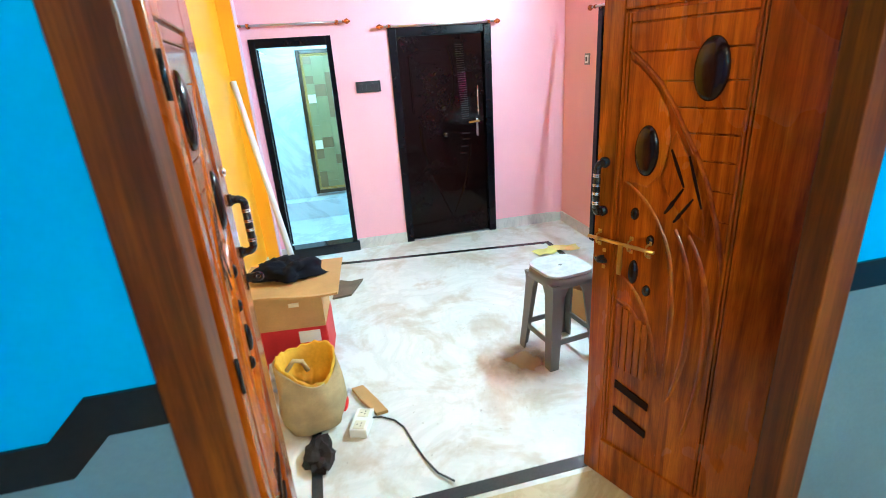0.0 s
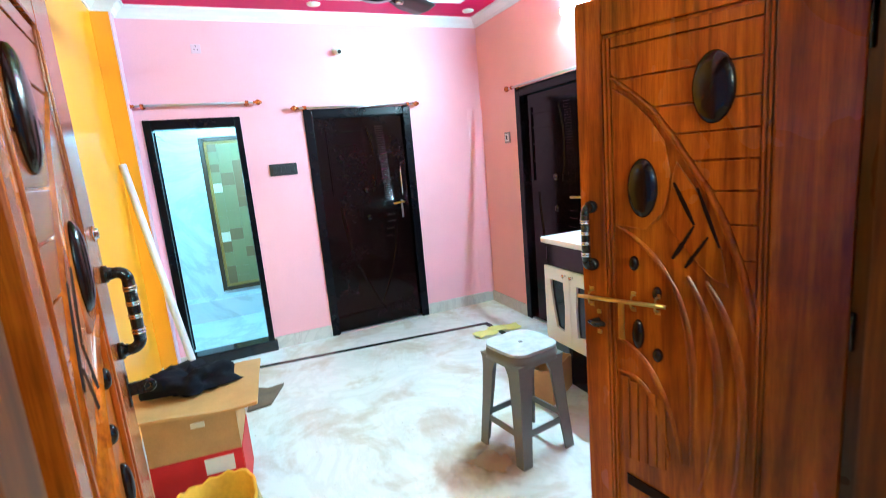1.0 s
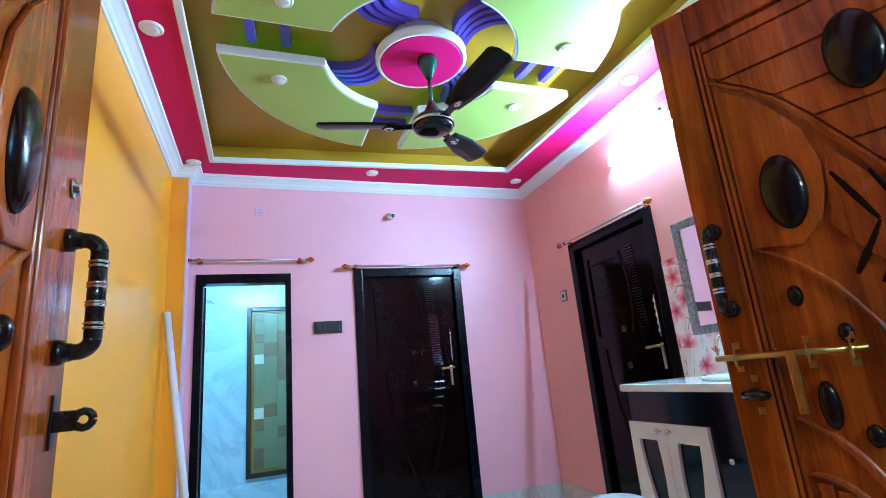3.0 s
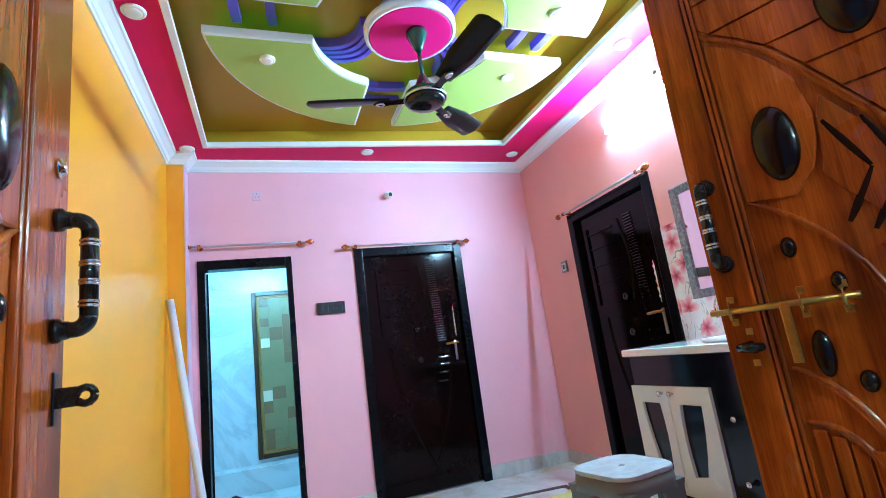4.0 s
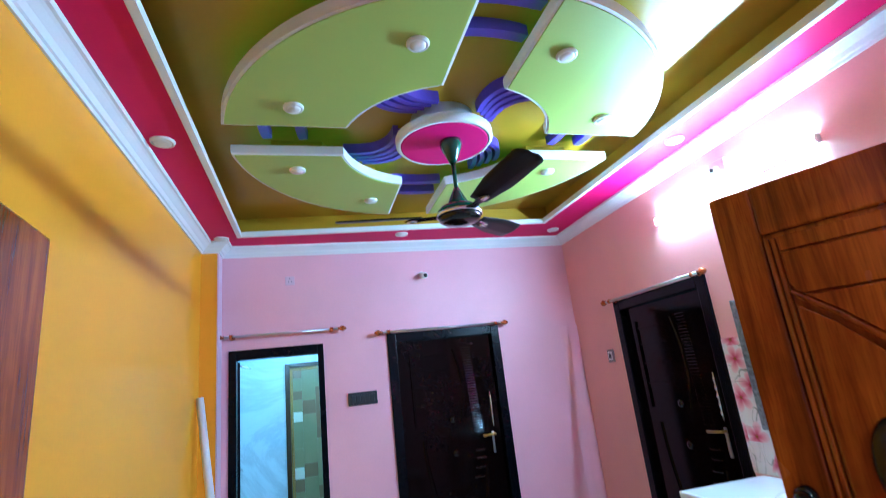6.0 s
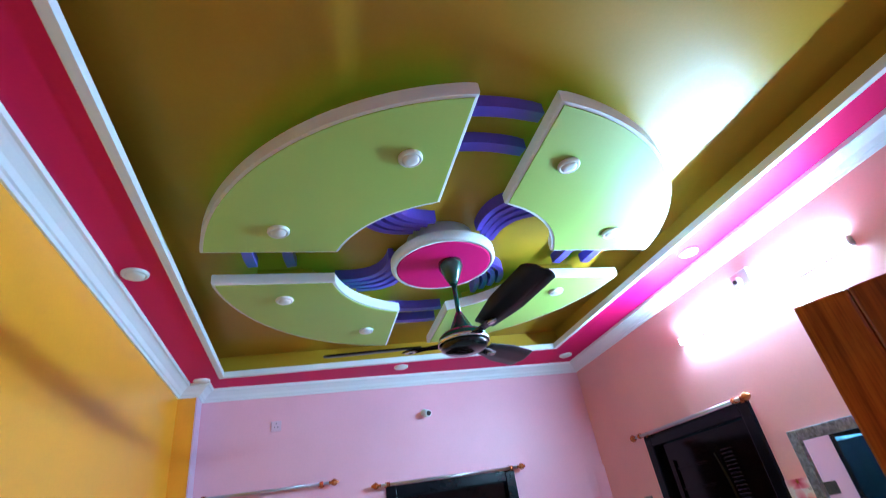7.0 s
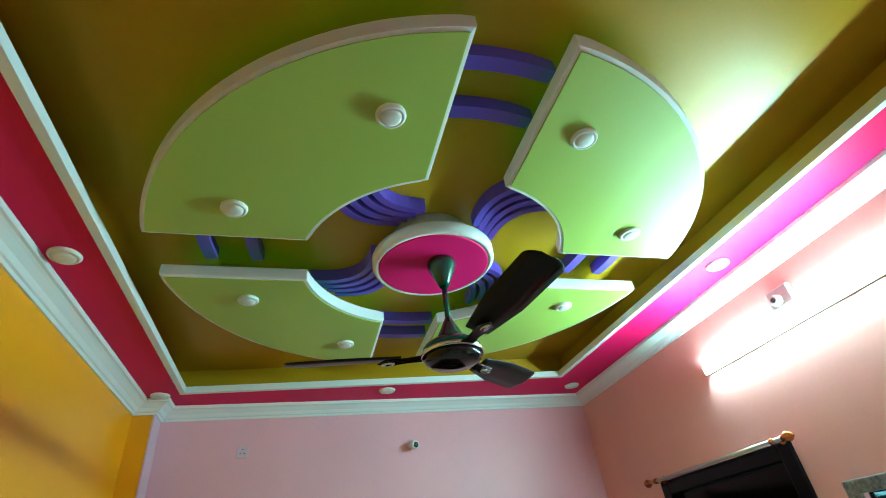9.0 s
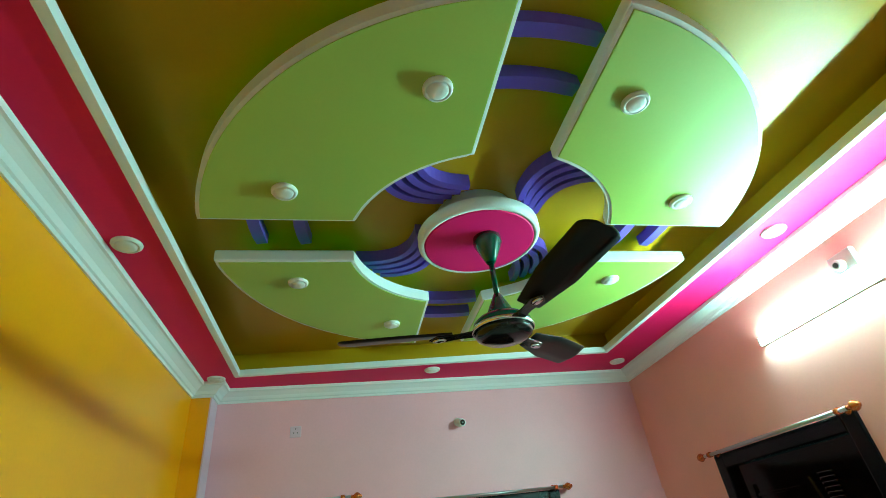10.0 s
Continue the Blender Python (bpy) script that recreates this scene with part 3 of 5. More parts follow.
def dark_door(name, at, w, h, label):
    """Closed door in a recess of the wall: x from 0 to w, the wall's face at y = 0 and the room at -y."""
    th = empty(name, at, label, "door", kind="structure")
    fw = 0.075
    for nm, r in (("frame_side", (0, fw, -0.018, 0.1, 0, h)), ("frame_side", (w - fw, w, -0.018, 0.1, 0, h)), ("frame_head", (fw, w - fw, -0.018, 0.1, h - fw, h))):
        bm = bmesh.new()
        box(bm, *r, bevel=0.006)
        part(nm, bm, "frame_dark", th)
    leaf = part("leaf", boxes((fw + 0.003, w - fw - 0.003, 0.025, 0.06, 0.012, h - fw - 0.003), bevel=0.003), "door_dark", th, "glossy dark brown door leaf")
    lw = w - 2 * fw
    X = lambda u: fw + u * lw
    f = 0.025
    # raised mouldings and louvre ribs
    bm = bmesh.new()
    for z in (1.86, 1.74, 1.60, 1.46):
        box(bm, X(0.14), X(0.5), f - 0.008, f + 0.002, z, z + 0.015, bevel=0.003)
    box(bm, X(0.12), X(0.14), f - 0.014, f + 0.002, 1.30, 1.92, bevel=0.004)
    part("moulding", bm, "door_dark", leaf)
    bm = bmesh.new()
    sweep(bm, [(X(0.58) + 0.05 * math.sin(i / 10 * 3), 1.9 - i * 0.06) for i in range(11)], 0.03, f + 0.001, f - 0.014)
    part("moulding", bm, "door_dark", leaf)
    bm = bmesh.new()
    sweep(bm, [(X(0.2) + 0.3 * (1 - math.cos(i / 12 * 1.5)), 1.2 - i * 0.085) for i in range(13)], 0.035, f + 0.001, f - 0.013)
    sweep(bm, [(X(0.8) - 0.22 * (1 - math.cos(i / 12 * 1.5)), 0.95 - i * 0.06) for i in range(13)], 0.03, f + 0.001, f - 0.012)
    part("moulding", bm, "door_dark", leaf)
    for i in range(34):
        bm = bmesh.new()
        z = 1.90 - i * 0.021
        sh = 0.0012 * i
        box(bm, X(0.66) + sh, X(0.76) + sh, f - 0.009, f + 0.001, z, z + 0.011, bevel=0.003)
        part("louvre_rib", bm, "door_rib", leaf)
    for u, z in ((0.70, 1.06), (0.70, 1.0), (0.68, 0.93), (0.66, 0.86)):
        part("rib", boxes((X(u), X(u) + 0.09, f - 0.010, f + 0.001, z, z + 0.016), bevel=0.005), "door_rib", leaf)
    for z in (1.33, 1.07):
        bm = bmesh.new()
        lathe(bm, [(0.03, 0), (0.028, 0.012), (0.018, 0.02), (0.004, 0.022)], 18, pose(X(0.5), f, z, 90, 0, 0))
        part("boss", bm, "door_rib", leaf, "round glossy boss")
    # lever lock and tower bolt
    lock = part("lock_plate", boxes((X(0.885), X(0.908), f - 0.012, f, 1.03, 1.20), bevel=0.005), "steel", leaf, "steel lock plate")
    bm = bmesh.new()
    tube(bm, [(X(0.908), f - 0.01, 1.18), (X(0.908), f - 0.05, 1.18), (X(0.88), f - 0.055, 1.18), (X(0.78), f - 0.05, 1.175)], 0.009, 10)
    part("lever", bm, "brass", lock, "brass lever handle")
    bolt = part("tower_bolt", boxes((X(0.90), X(0.93), f - 0.006, f, 1.26, 1.50), bevel=0.002), "black_metal", leaf, "dark tower bolt")
    bm = bmesh.new()
    tube(bm, [(X(0.915), f - 0.012, 1.24), (X(0.915), f - 0.012, 1.52)], 0.006, 8)
    for z in (1.28, 1.33, 1.38, 1.43, 1.48):
        lathe(bm, [(0.010, -0.012), (0.012, 0), (0.010, 0.012)], 10, pose(X(0.915), f - 0.012, z))
    part("rod", bm, "chrome", bolt)
    part("sill_strip", boxes((fw, w - fw, 0.0, 0.03, 0.0, 0.012)), "steel", th, "thin metal strip at the door's foot")
    return th


dark_door("door_1", pose(DM0, YB, 0), DM1 - DM0, DMT, "closed glossy dark brown panelled door in a black frame")
dark_door("door_2", RIGHT @ pose(DR0, 0, 0), DR1 - DR0, DRT, "closed dark brown door with brass lever in the salmon wall")

# open doorway: frame, sill and the leaf that is swung inwards
th = empty("door_3", pose(DL0, YB, 0), "open doorway with a black frame and a raised black sill", "door", kind="structure")
w = DL1 - DL0
for nm, r in (("frame_side", (0, 0.055, -0.012, 0.11, 0, DLT)), ("frame_side", (w - 0.045, w, -0.012, 0.11, 0, DLT)), ("frame_head", (0.055, w - 0.045, -0.012, 0.11, DLT - 0.075, DLT))):
    part(nm, boxes(r, bevel=0.005), "frame_dark", th)
part("sill", boxes((-0.0, w + 0.02, -0.05, 0.11, 0.0, 0.10), bevel=0.008), "granite", th, "raised black granite sill")
leaf = part("leaf", boxes((0.0, 0.037, 0.0, 0.585, 0.11, DLT - 0.08), bevel=0.004), "frame_dark", th, "dark door leaf swung open inwards", pose(0.03, 0.118, 0, 0, 0, 13))
bm = bmesh.new()
tube(bm, [(0.037, 0.52, 1.12), (0.085, 0.52, 1.12), (0.09, 0.5, 1.12), (0.09, 0.40, 1.12)], 0.009)
part("lever", bm, "steel", leaf, "steel lever")
part("latch", boxes((0.0365, 0.052, 0.45, 0.5, 1.4, 1.46), bevel=0.004), "black_metal", leaf)


# ---------------------------------------------------------------- curtain rods
def curtain_rod(at, length, label):
    th = empty("curtain_rod", at, label, "curtain rod", "curtain rods over the doors")
    bm = bmesh.new()
    tube(bm, [(0, 0, 0), (length, 0, 0)], 0.0095, 12)
    part("rod", bm, "steel", th, "bare steel rod")
    for x, s in ((0, -1), (length, 1)):
        bm = bmesh.new()
        knob_finial(bm, pose(x, 0, 0, 0, 90 * s, 0))
        part("finial", bm, "copper", th, "copper red knob")
        bm = bmesh.new()
        xb = x - s * 0.05
        tube(bm, [(xb, 0.0, 0), (xb, 0.055, 0)], 0.007, 8)
        lathe(bm, [(0.022, 0), (0.022, 0.006), (0.012, 0.01)], 14, pose(xb, 0.06, 0, 90, 0, 0))
        lathe(bm, [(0.015, -0.012), (0.016, 0), (0.015, 0.012)], 12, pose(xb, 0, 0, 0, 90, 0))
        part("bracket", bm, "copper", th)
    return th


curtain_rod(pose(-0.10, YB - 0.06, 2.147), 0.85, "bare steel curtain rod with copper knobs above the open doorway")
curtain_rod(pose(1.11, YB - 0.06, 2.086), 1.045, "bare steel curtain rod with copper knobs above the dark door")
curtain_rod(RIGHT @ pose(0.69, -0.07, 2.108), 1.045, "bare steel curtain rod with copper knobs on the salmon wall")

# ---------------------------------------------------------------- wall fittings
th = empty("switchboard", pose(0.92, YB, 1.585), "dark grey switchboard on the pink wall", "switchboard")
part("plate", boxes((-0.115, 0.115, -0.016, -0.001, -0.05, 0.05), bevel=0.005), "switch_dark", th)
part("inner_frame", boxes((-0.095, 0.095, -0.021, -0.014, -0.034, 0.034), bevel=0.003), "switch_dark", th)
for i in range(5):
    x = -0.075 + i * 0.0375
    part("switch_key", boxes((x - 0.016, x + 0.016, -0.026, -0.019, -0.026, 0.026), bevel=0.003), "switch_dark", th)

th = empty("wall_switch", RIGHT @ pose(0.509, 0, 1.695), "small grey switch plate on the salmon wall", "switch")
part("plate", boxes((-0.045, 0.045, -0.012, -0.001, -0.05, 0.05), bevel=0.004), "switch_grey", th)
part("insert", boxes((-0.03, 0.03, -0.016, -0.010, -0.034, 0.034), bevel=0.003), "plastic_white", th)
part("switch_key", boxes((-0.013, 0.013, -0.02, -0.014, -0.02, 0.02), bevel=0.002), "switch_dark", th)

th = empty("wall_camera", pose(1.50, YB, 2.555), "small white security camera on the pink wall", "camera")
bm = bmesh.new()
lathe(bm, [(0.03, 0.0), (0.03, 0.008), (0.012, 0.014), (0.010, 0.03)], 20, pose(0, 0, 0.012, 90, 0, 0))
part("mount", bm, "plastic_white", th)
bm = bmesh.new()
lathe(bm, [(0.018, 0.0), (0.027, 0.006), (0.027, 0.06), (0.022, 0.066)], 20, pose(0, -0.025, 0, 100, 0, 12))
part("body", bm, "plastic_white", th)
bm = bmesh.new()
lathe(bm, [(0.019, 0.064), (0.018, 0.069), (0.006, 0.071)], 20, pose(0, -0.025, 0, 100, 0, 12))
part("lens", bm, "black_metal", th, "black glass lens")


def wall_socket(at, label):
    th = empty("wall_socket", at, label, "socket", "sockets high on the walls")
    part("plate", boxes((-0.036, 0.036, -0.008, -0.001, -0.036, 0.036), bevel=0.004), "orange_edge", th)
    for x, z in ((0, 0.018), (-0.012, -0.008), (0.012, -0.008)):
        bm = bmesh.new()
        lathe(bm, [(0.004, 0), (0.004, 0.002)], 10, pose(x, -0.0078, z, 90, 0, 0))
        part("pin_hole", bm, "switch_dark", th)
    return th


wall_socket(pose(0.39, YB, 2.575), "pale pink socket plate high on the pink wall")

# tube light on the right wall
TU0, TU1, TZ = 1.41, 2.61, 2.535
th = empty("tube_light", RIGHT @ pose(TU0, 0, TZ), "lit white tube light in a slim white batten", "tube light")
L = TU1 - TU0
part("batten", boxes((0, L, -0.015, -0.001, -0.0205, 0.0205), bevel=0.003), "plastic_white", th)
for x in (0.0, L - 0.012):
    part("end_holder", boxes((x, x + 0.012, -0.032, -0.001, -0.022, 0.022), bevel=0.004), "plastic_white", th)
bm = bmesh.new()
prof = [(0.0195 * math.cos(math.pi * k / 10), -0.0155 - 0.012 * math.sin(math.pi * k / 10)) for k in range(11)]
ends = [[bm.verts.new((x, y, z)) for z, y in prof] for x in (0.012, L - 0.012)]
for k in range(10):
    bm.faces.new((ends[0][k], ends[0][k + 1], ends[1][k + 1], ends[1][k])).smooth = True
bm.faces.new((ends[0][10], ends[0][0], ends[1][0], ends[1][10]))
bm.faces.new(ends[0])
bm.faces.new(ends[1])
part("diffuser", bm, "tube", th, "glowing diffuser")
th = empty("socket_box", RIGHT @ pose(2.03, 0, 2.65), "white ceiling rose box with a round lamp holder on the wall", "socket")
part("box", boxes((-0.06, 0.06, -0.03, -0.001, -0.045, 0.045), bevel=0.006), "plastic_white", th)
bm = bmesh.new()
lathe(bm, [(0.026, 0.0), (0.024, 0.02), (0.015, 0.03), (0.013, 0.022)], 18, pose(-0.01, -0.03, -0.01, 90, 0, 0))
part("holder", bm, "plastic_white", th)
bm = bmesh.new()
lathe(bm, [(0.011, 0.0), (0.011, 0.032)], 12, pose(-0.01, -0.03, -0.01, 90, 0, 0))
part("pin", bm, "switch_dark", th)

# ---------------------------------------------------------------- ceiling fan
FX, FY = 1.29, 3.585
th = empty("ceiling_fan", pose(FX, FY, 0), "dark three-bladed ceiling fan with chrome trim, at rest", "ceiling fan")
bm = bmesh.new()
lathe(bm, [(0.058, P0 - 0.001), (0.06, P0 - 0.03), (0.046, P0 - 0.062), (0.028, P0 - 0.105), (0.018, P0 - 0.125)], 24)
part("canopy", bm, "fan_body", th, "dark green canopy cup")
bm = bmesh.new()
tube(bm, [(0, 0, P0 - 0.12), (0, 0, 2.56)], 0.0115, 12)
part("down_rod", bm, "fan_body", th)
bm = bmesh.new()
lathe(bm, [(0.014, 2.60), (0.026, 2.575), (0.05, 2.525), (0.062, 2.50), (0.062, 2.495)], 24)
part("lower_cup", bm, "fan_body", th)
motor = bmesh.new()
lathe(motor, [(0.062, 2.503), (0.093, 2.494), (0.110, 2.478), (0.114, 2.458)], 36)
motor = part("motor", motor, "fan_body", th)
bm = bmesh.new()
lathe(bm, [(0.1145, 2.462), (0.119, 2.458), (0.119, 2.446), (0.113, 2.442), (0.113, 2.458)], 40)
part("chrome_ring", bm, "chrome", motor, "chrome ring")
bm = bmesh.new()
lathe(bm, [(0.113, 2.446), (0.105, 2.424), (0.084, 2.411), (0.03, 2.405)], 36)
part("bottom_cover", bm, "black_metal", motor)
# blades: each about 0.5 m, tilted
FAN_TURN = 42.0
for k in range(3):
    a = FAN_TURN + 120 * k
    bm = bmesh.new()
    rows = []
    n = 24
    for i in range(n + 1):
        u = 1 - (1 - i / n) ** 2.2
        r = 0.19 + u * 0.445
        half = 0.044 + 0.030 * min(1, u * 2.4)
        if u > 0.92:
            half *= math.sqrt(max(0.12, 1 - ((u - 0.92) / 0.083) ** 2))
        tilt = radians(-14)
        row = []
        for s in (-1, -0.33, 0.33, 1):
            row.append(Vector((r, s * half * math.cos(tilt), 2.462 + s * half * math.sin(tilt) - 0.004 * (1 - s * s) + 0.03 * u)))
        rows.append(row)
    top = [[bm.verts.new(p + Vector((0, 0, 0.002))) for p in row] for row in rows]
    low = [[bm.verts.new(p - Vector((0, 0, 0.002))) for p in row] for row in rows]
    for i in range(n):
        for j in range(3):
            bm.faces.new((top[i][j], top[i + 1][j], top[i + 1][j + 1], top[i][j + 1])).smooth = True
            bm.faces.new((low[i][j], low[i][j + 1], low[i + 1][j + 1], low[i + 1][j])).smooth = True
        for j in (0, 3):
            bm.faces.new((top[i][j], low[i][j], low[i + 1][j], top[i + 1][j]))
    for i in (0, n):
        for j in range(3):
            bm.faces.new((top[i][j], top[i][j + 1], low[i][j + 1], low[i][j]))
    blade = part("blade", bm, "fan_blade", th, "dark brown blade", pose(0, 0, 0, 0, 0, a))
    bm = bmesh.new()
    prism(bm, [(0.10, -0.03), (0.17, -0.018), (0.25, -0.03), (0.285, 0.0), (0.25, 0.03), (0.17, 0.018), (0.10, 0.03)], 2.447, 2.453, 0.002)
    part("blade_bracket", bm, "black_metal", blade)
    bm = bmesh.new()
    lathe(bm, [(0.022, 2.447), (0.02, 2.442), (0.008, 2.440)], 14, pose(0.245, 0, 0) @ Matrix.Diagonal((1.3, 0.8, 1, 1)))
    part("badge", bm, "chrome", blade, "chrome trim badge")

# ---------------------------------------------------------------- main entrance
th = empty("main_door_frame", pose(0, 0, 0), "varnished teak frame of the main entrance", "door frame", kind="structure")
FW = 0.09
# each side is rebated: a stop towards the lobby, the leaf's seat behind it
for nm, r in (("jamb", (JL - 0.002, 0.194, YO - 0.014, 1.478, 0, JT)), ("jamb", (1.530, JR + 0.002, YO - 0.014, 1.484, 0, JT)), ("head", (0.194, 1.530, YO - 0.014, 1.480, JT - FW, JT))):
    part(nm, boxes(r, bevel=0.006), "teak_frame", th)
# rebate strips: the gap's shade is put into their dark colour
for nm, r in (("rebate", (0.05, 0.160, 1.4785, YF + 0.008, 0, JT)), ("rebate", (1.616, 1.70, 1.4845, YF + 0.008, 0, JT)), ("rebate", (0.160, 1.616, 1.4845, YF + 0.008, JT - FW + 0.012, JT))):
    part(nm, boxes(r, bevel=0.004), "teak_shade", th, "varnished rebate with its shade painted dark")
LW, LH, LT = 0.645, 1.955, 0.038      # leaf width, height, thickness


def arc_line(pts, n=18):
    """A smooth line through three points (quadratic curve)."""
    a, c, e = (Vector(p) for p in pts)
    out = []
    for i in range(n + 1):
        u = i / n
        out.append(a * (1 - u) ** 2 + c * 2 * u * (1 - u) + e * u * u)
    return out


def dome(bm, x, y, z, rx, rz, h):
    lathe(bm, [(1.0, 0.0), (0.97, 0.35), (0.86, 0.62), (0.66, 0.84), (0.36, 0.96), (0.05, 1.0)], 28, Matrix.Translation((x, y, z)) @ Matrix.Rotation(radians(90), 4, "X") @ Matrix.Diagonal((rx, rz, h, 1)))


def pull_handle(parent, x, z0, z1):
    bm = bmesh.new()
    y0 = -0.001
    for z in (z0, z1):
        lathe(bm, [(0.019, 0.0), (0.019, 0.010), (0.0145, 0.013), (0.0135, 0.02)], 18, pose(x, y0, z, 90, 0, 0))
    n = 8
    line = [(x, y0, z0), (x, y0 - 0.025, z0)]
    line += [(x, y0 - 0.025 - 0.02 * math.sin(i / n * math.pi / 2), z0 + 0.02 * (1 - math.cos(i / n * math.pi / 2))) for i in range(1, n + 1)]
    up = [(px, py, z1 - (pz - z0)) for px, py, pz in line]
    tube(bm, line, 0.0125, 14)
    tube(bm, up, 0.0125, 14)
    lathe(bm, [(0.0125, z0 + 0.019), (0.0130, (z0 + z1) / 2), (0.0125, z1 - 0.019)], 14, pose(x, y0 - 0.045, 0))
    h = part("pull_handle", bm, "black_metal", parent, "black pull handle with chrome rings")
    for u in (0.20, 0.24, 0.40, 0.43, 0.57, 0.60, 0.76, 0.80):
        bm = bmesh.new()
        lathe(bm, [(0.0122, -0.0026), (0.0142, -0.0018), (0.0148, 0), (0.0142, 0.0018), (0.0122, 0.0026)], 16, pose(x, y0 - 0.045, z0 + u * (z1 - z0)))
        part("handle_ring", bm, "chrome", h, "chrome ring")
    return h


def leaf_door(at, label, flip):
    """Carved leaf: x from the free edge (0) to the hinge (LW), its outer face at y = 0 looking to -y. flip mirrors it."""
    th = empty("main_door_leaf", at, label, "door leaf", "leaves of the main door")
    s = -1 if flip else 1
    over = 0.105 if flip else 0.0      # one leaf has a wider meeting stile

    def add(name, bm, mat, parent=th, lab="", shift=True):
        if shift and over:
            bmesh.ops.translate(bm, vec=(over, 0, 0), verts=bm.verts[:])
        if flip:
            bmesh.ops.scale(bm, vec=(-1, 1, 1), verts=bm.verts[:])
        return part(name, bm, mat, parent, lab)

    def plate(name, pts, y0, y1, mat="teak", bev=0.003, lab=""):
        """A flat raised piece with an outline of (x, z), from depth y1 out to y0."""
        bm = bmesh.new()
        prism(bm, pts, -y1, -y0, bev)
        bmesh.ops.transform(bm, matrix=Matrix.Rotation(radians(90), 4, "X"), verts=bm.verts[:])
        return add(name, bm, mat, th, lab)

    slab = bmesh.new()
    box(slab, 0.004, LW - 0.004, 0.012, LT, 0.012, LH - 0.002)
    add("slab", slab, "teak", shift=False)
    ST, X1 = 0.078, 0.486
    for nm, r in (("stile", (0, ST + over, 0, LT + 0.002, 0.01, LH)), ("stile", (X1 + over, LW, 0, LT + 0.002, 0.01, LH)),
                  ("rail", (ST + over, X1 + over, 0, LT + 0.002, LH - 0.10, LH)), ("rail", (ST + over, X1 + over, 0, LT + 0.002, 0.01, 0.20))):
        bm = bmesh.new()
        box(bm, *r, bevel=0.005)
        add(nm, bm, "teak", shift=False)
    # beading inside the stiles
    for xa in (ST + 0.003, X1 - 0.021):
        bm = bmesh.new()
        box(bm, xa, xa + 0.008, -0.003, 0.013, 0.21, LH - 0.11, bevel=0.003)
        box(bm, xa + 0.010, xa + 0.018, 0.001, 0.013, 0.21, LH - 0.11, bevel=0.003)
        add("bead", bm, "teak")
    # horizontal boards over a sweeping arch
    arch = [Vector(p) for p in ((0.100, 1.738), (0.158, 1.692), (0.211, 1.640), (0.256, 1.576), (0.300, 1.504), (0.345, 1.430), (0.388, 1.340), (0.430, 1.215), (0.462, 1.06))]

    def arch_x(z):
        for a, c in zip(arch, arch[1:]):
            if c.y <= z <= a.y:
                return a.x + (c.x - a.x) * (a.y - z) / (a.y - c.y)
        return arch[0].x

    zs = [1.848, 1.815, 1.730, 1.645, 1.570, 1.498, 1.420, 1.335, 1.245, 1.15]
    for zb, za in zip(zs, zs[1:]):
        lo, hi, n = za + 0.0022, zb - 0.0022, 4
        left = [(arch_x(lo + (hi - lo) * i / n) + (0.012 if lo + (hi - lo) * i / n < 1.738 else 0.002), lo + (hi - lo) * i / n) for i in range(n, -1, -1)]
        plate("board", left + [(X1 - 0.024, lo), (X1 - 0.024, hi)], 0.004, 0.0125, bev=0.0022)
    bm = bmesh.new()
    sweep(bm, arch, [0.012, 0.014, 0.016, 0.018, 0.020, 0.022, 0.024, 0.024, 0.016], 0.0125, 0.0)
    add("carved_band", bm, "teak")
    # plain petal that carries the lower disc
    plate("petal", [(0.103, 1.325), (0.195, 1.314), (0.236, 1.358), (0.253, 1.415), (0.258, 1.47), (0.243, 1.555), (0.203, 1.622), (0.156, 1.672), (0.103, 1.714)], 0.0035, 0.0125, bev=0.004)
    # leaf-shaped carving beside the petal, with cut strokes
    plate("carved_leaf", [(0.262, 1.462), (0.275, 1.50), (0.318, 1.43), (0.352, 1.36), (0.382, 1.27), (0.40, 1.17), (0.36, 1.19), (0.31, 1.25), (0.262, 1.31), (0.245, 1.345), (0.262, 1.40)], 0.003, 0.0125, bev=0.005)
    for pts, w in (([(0.268, 1.445), (0.292, 1.39), (0.318, 1.332)], 0.017), ([(0.318, 1.330), (0.292, 1.282), (0.263, 1.238)], 0.015),
                   ([(0.352, 1.302), (0.325, 1.26), (0.296, 1.215)], 0.014), ([(0.325, 1.43), (0.350, 1.35), (0.378, 1.274)], 0.012)):
        bm = bmesh.new()
        sweep(bm, arc_line(pts, 10), [w * (0.35 + 0.65 * math.sin(math.pi * (i + 1) / 12)) for i in range(11)], 0.004, 0.0005)
        add("cut_stroke", bm, "groove", th, "dark cut stroke of the carving")

    # sweeping ribs
    def rib(pts, w, h, mat="teak", n=20):
        bm = bmesh.new()
        line = arc_line(pts, n)
        sweep(bm, line, [w * (0.4 + 0.6 * math.sin(math.pi * (i + 1) / (n + 2))) for i in range(n + 1)], 0.0125, 0.0125 - h)
        add("carved_band", bm, mat)

    rib([(0.105, 1.326), (0.215, 1.262), (0.268, 1.15)], 0.016, 0.012)
    rib([(0.262, 1.165), (0.335, 1.01), (0.31, 0.62)], 0.024, 0.012)
    rib([(0.300, 1.19), (0.44, 0.93), (0.335, 0.54)], 0.026, 0.012)
    rib([(0.345, 1.18), (0.50, 0.95), (0.40, 0.42)], 0.026, 0.012)
    rib([(0.105, 0.976), (0.235, 0.93), (0.285, 0.62)], 0.020, 0.012)
    rib([(0.105, 0.872), (0.215, 0.875), (0.250, 0.62)], 0.018, 0.012)
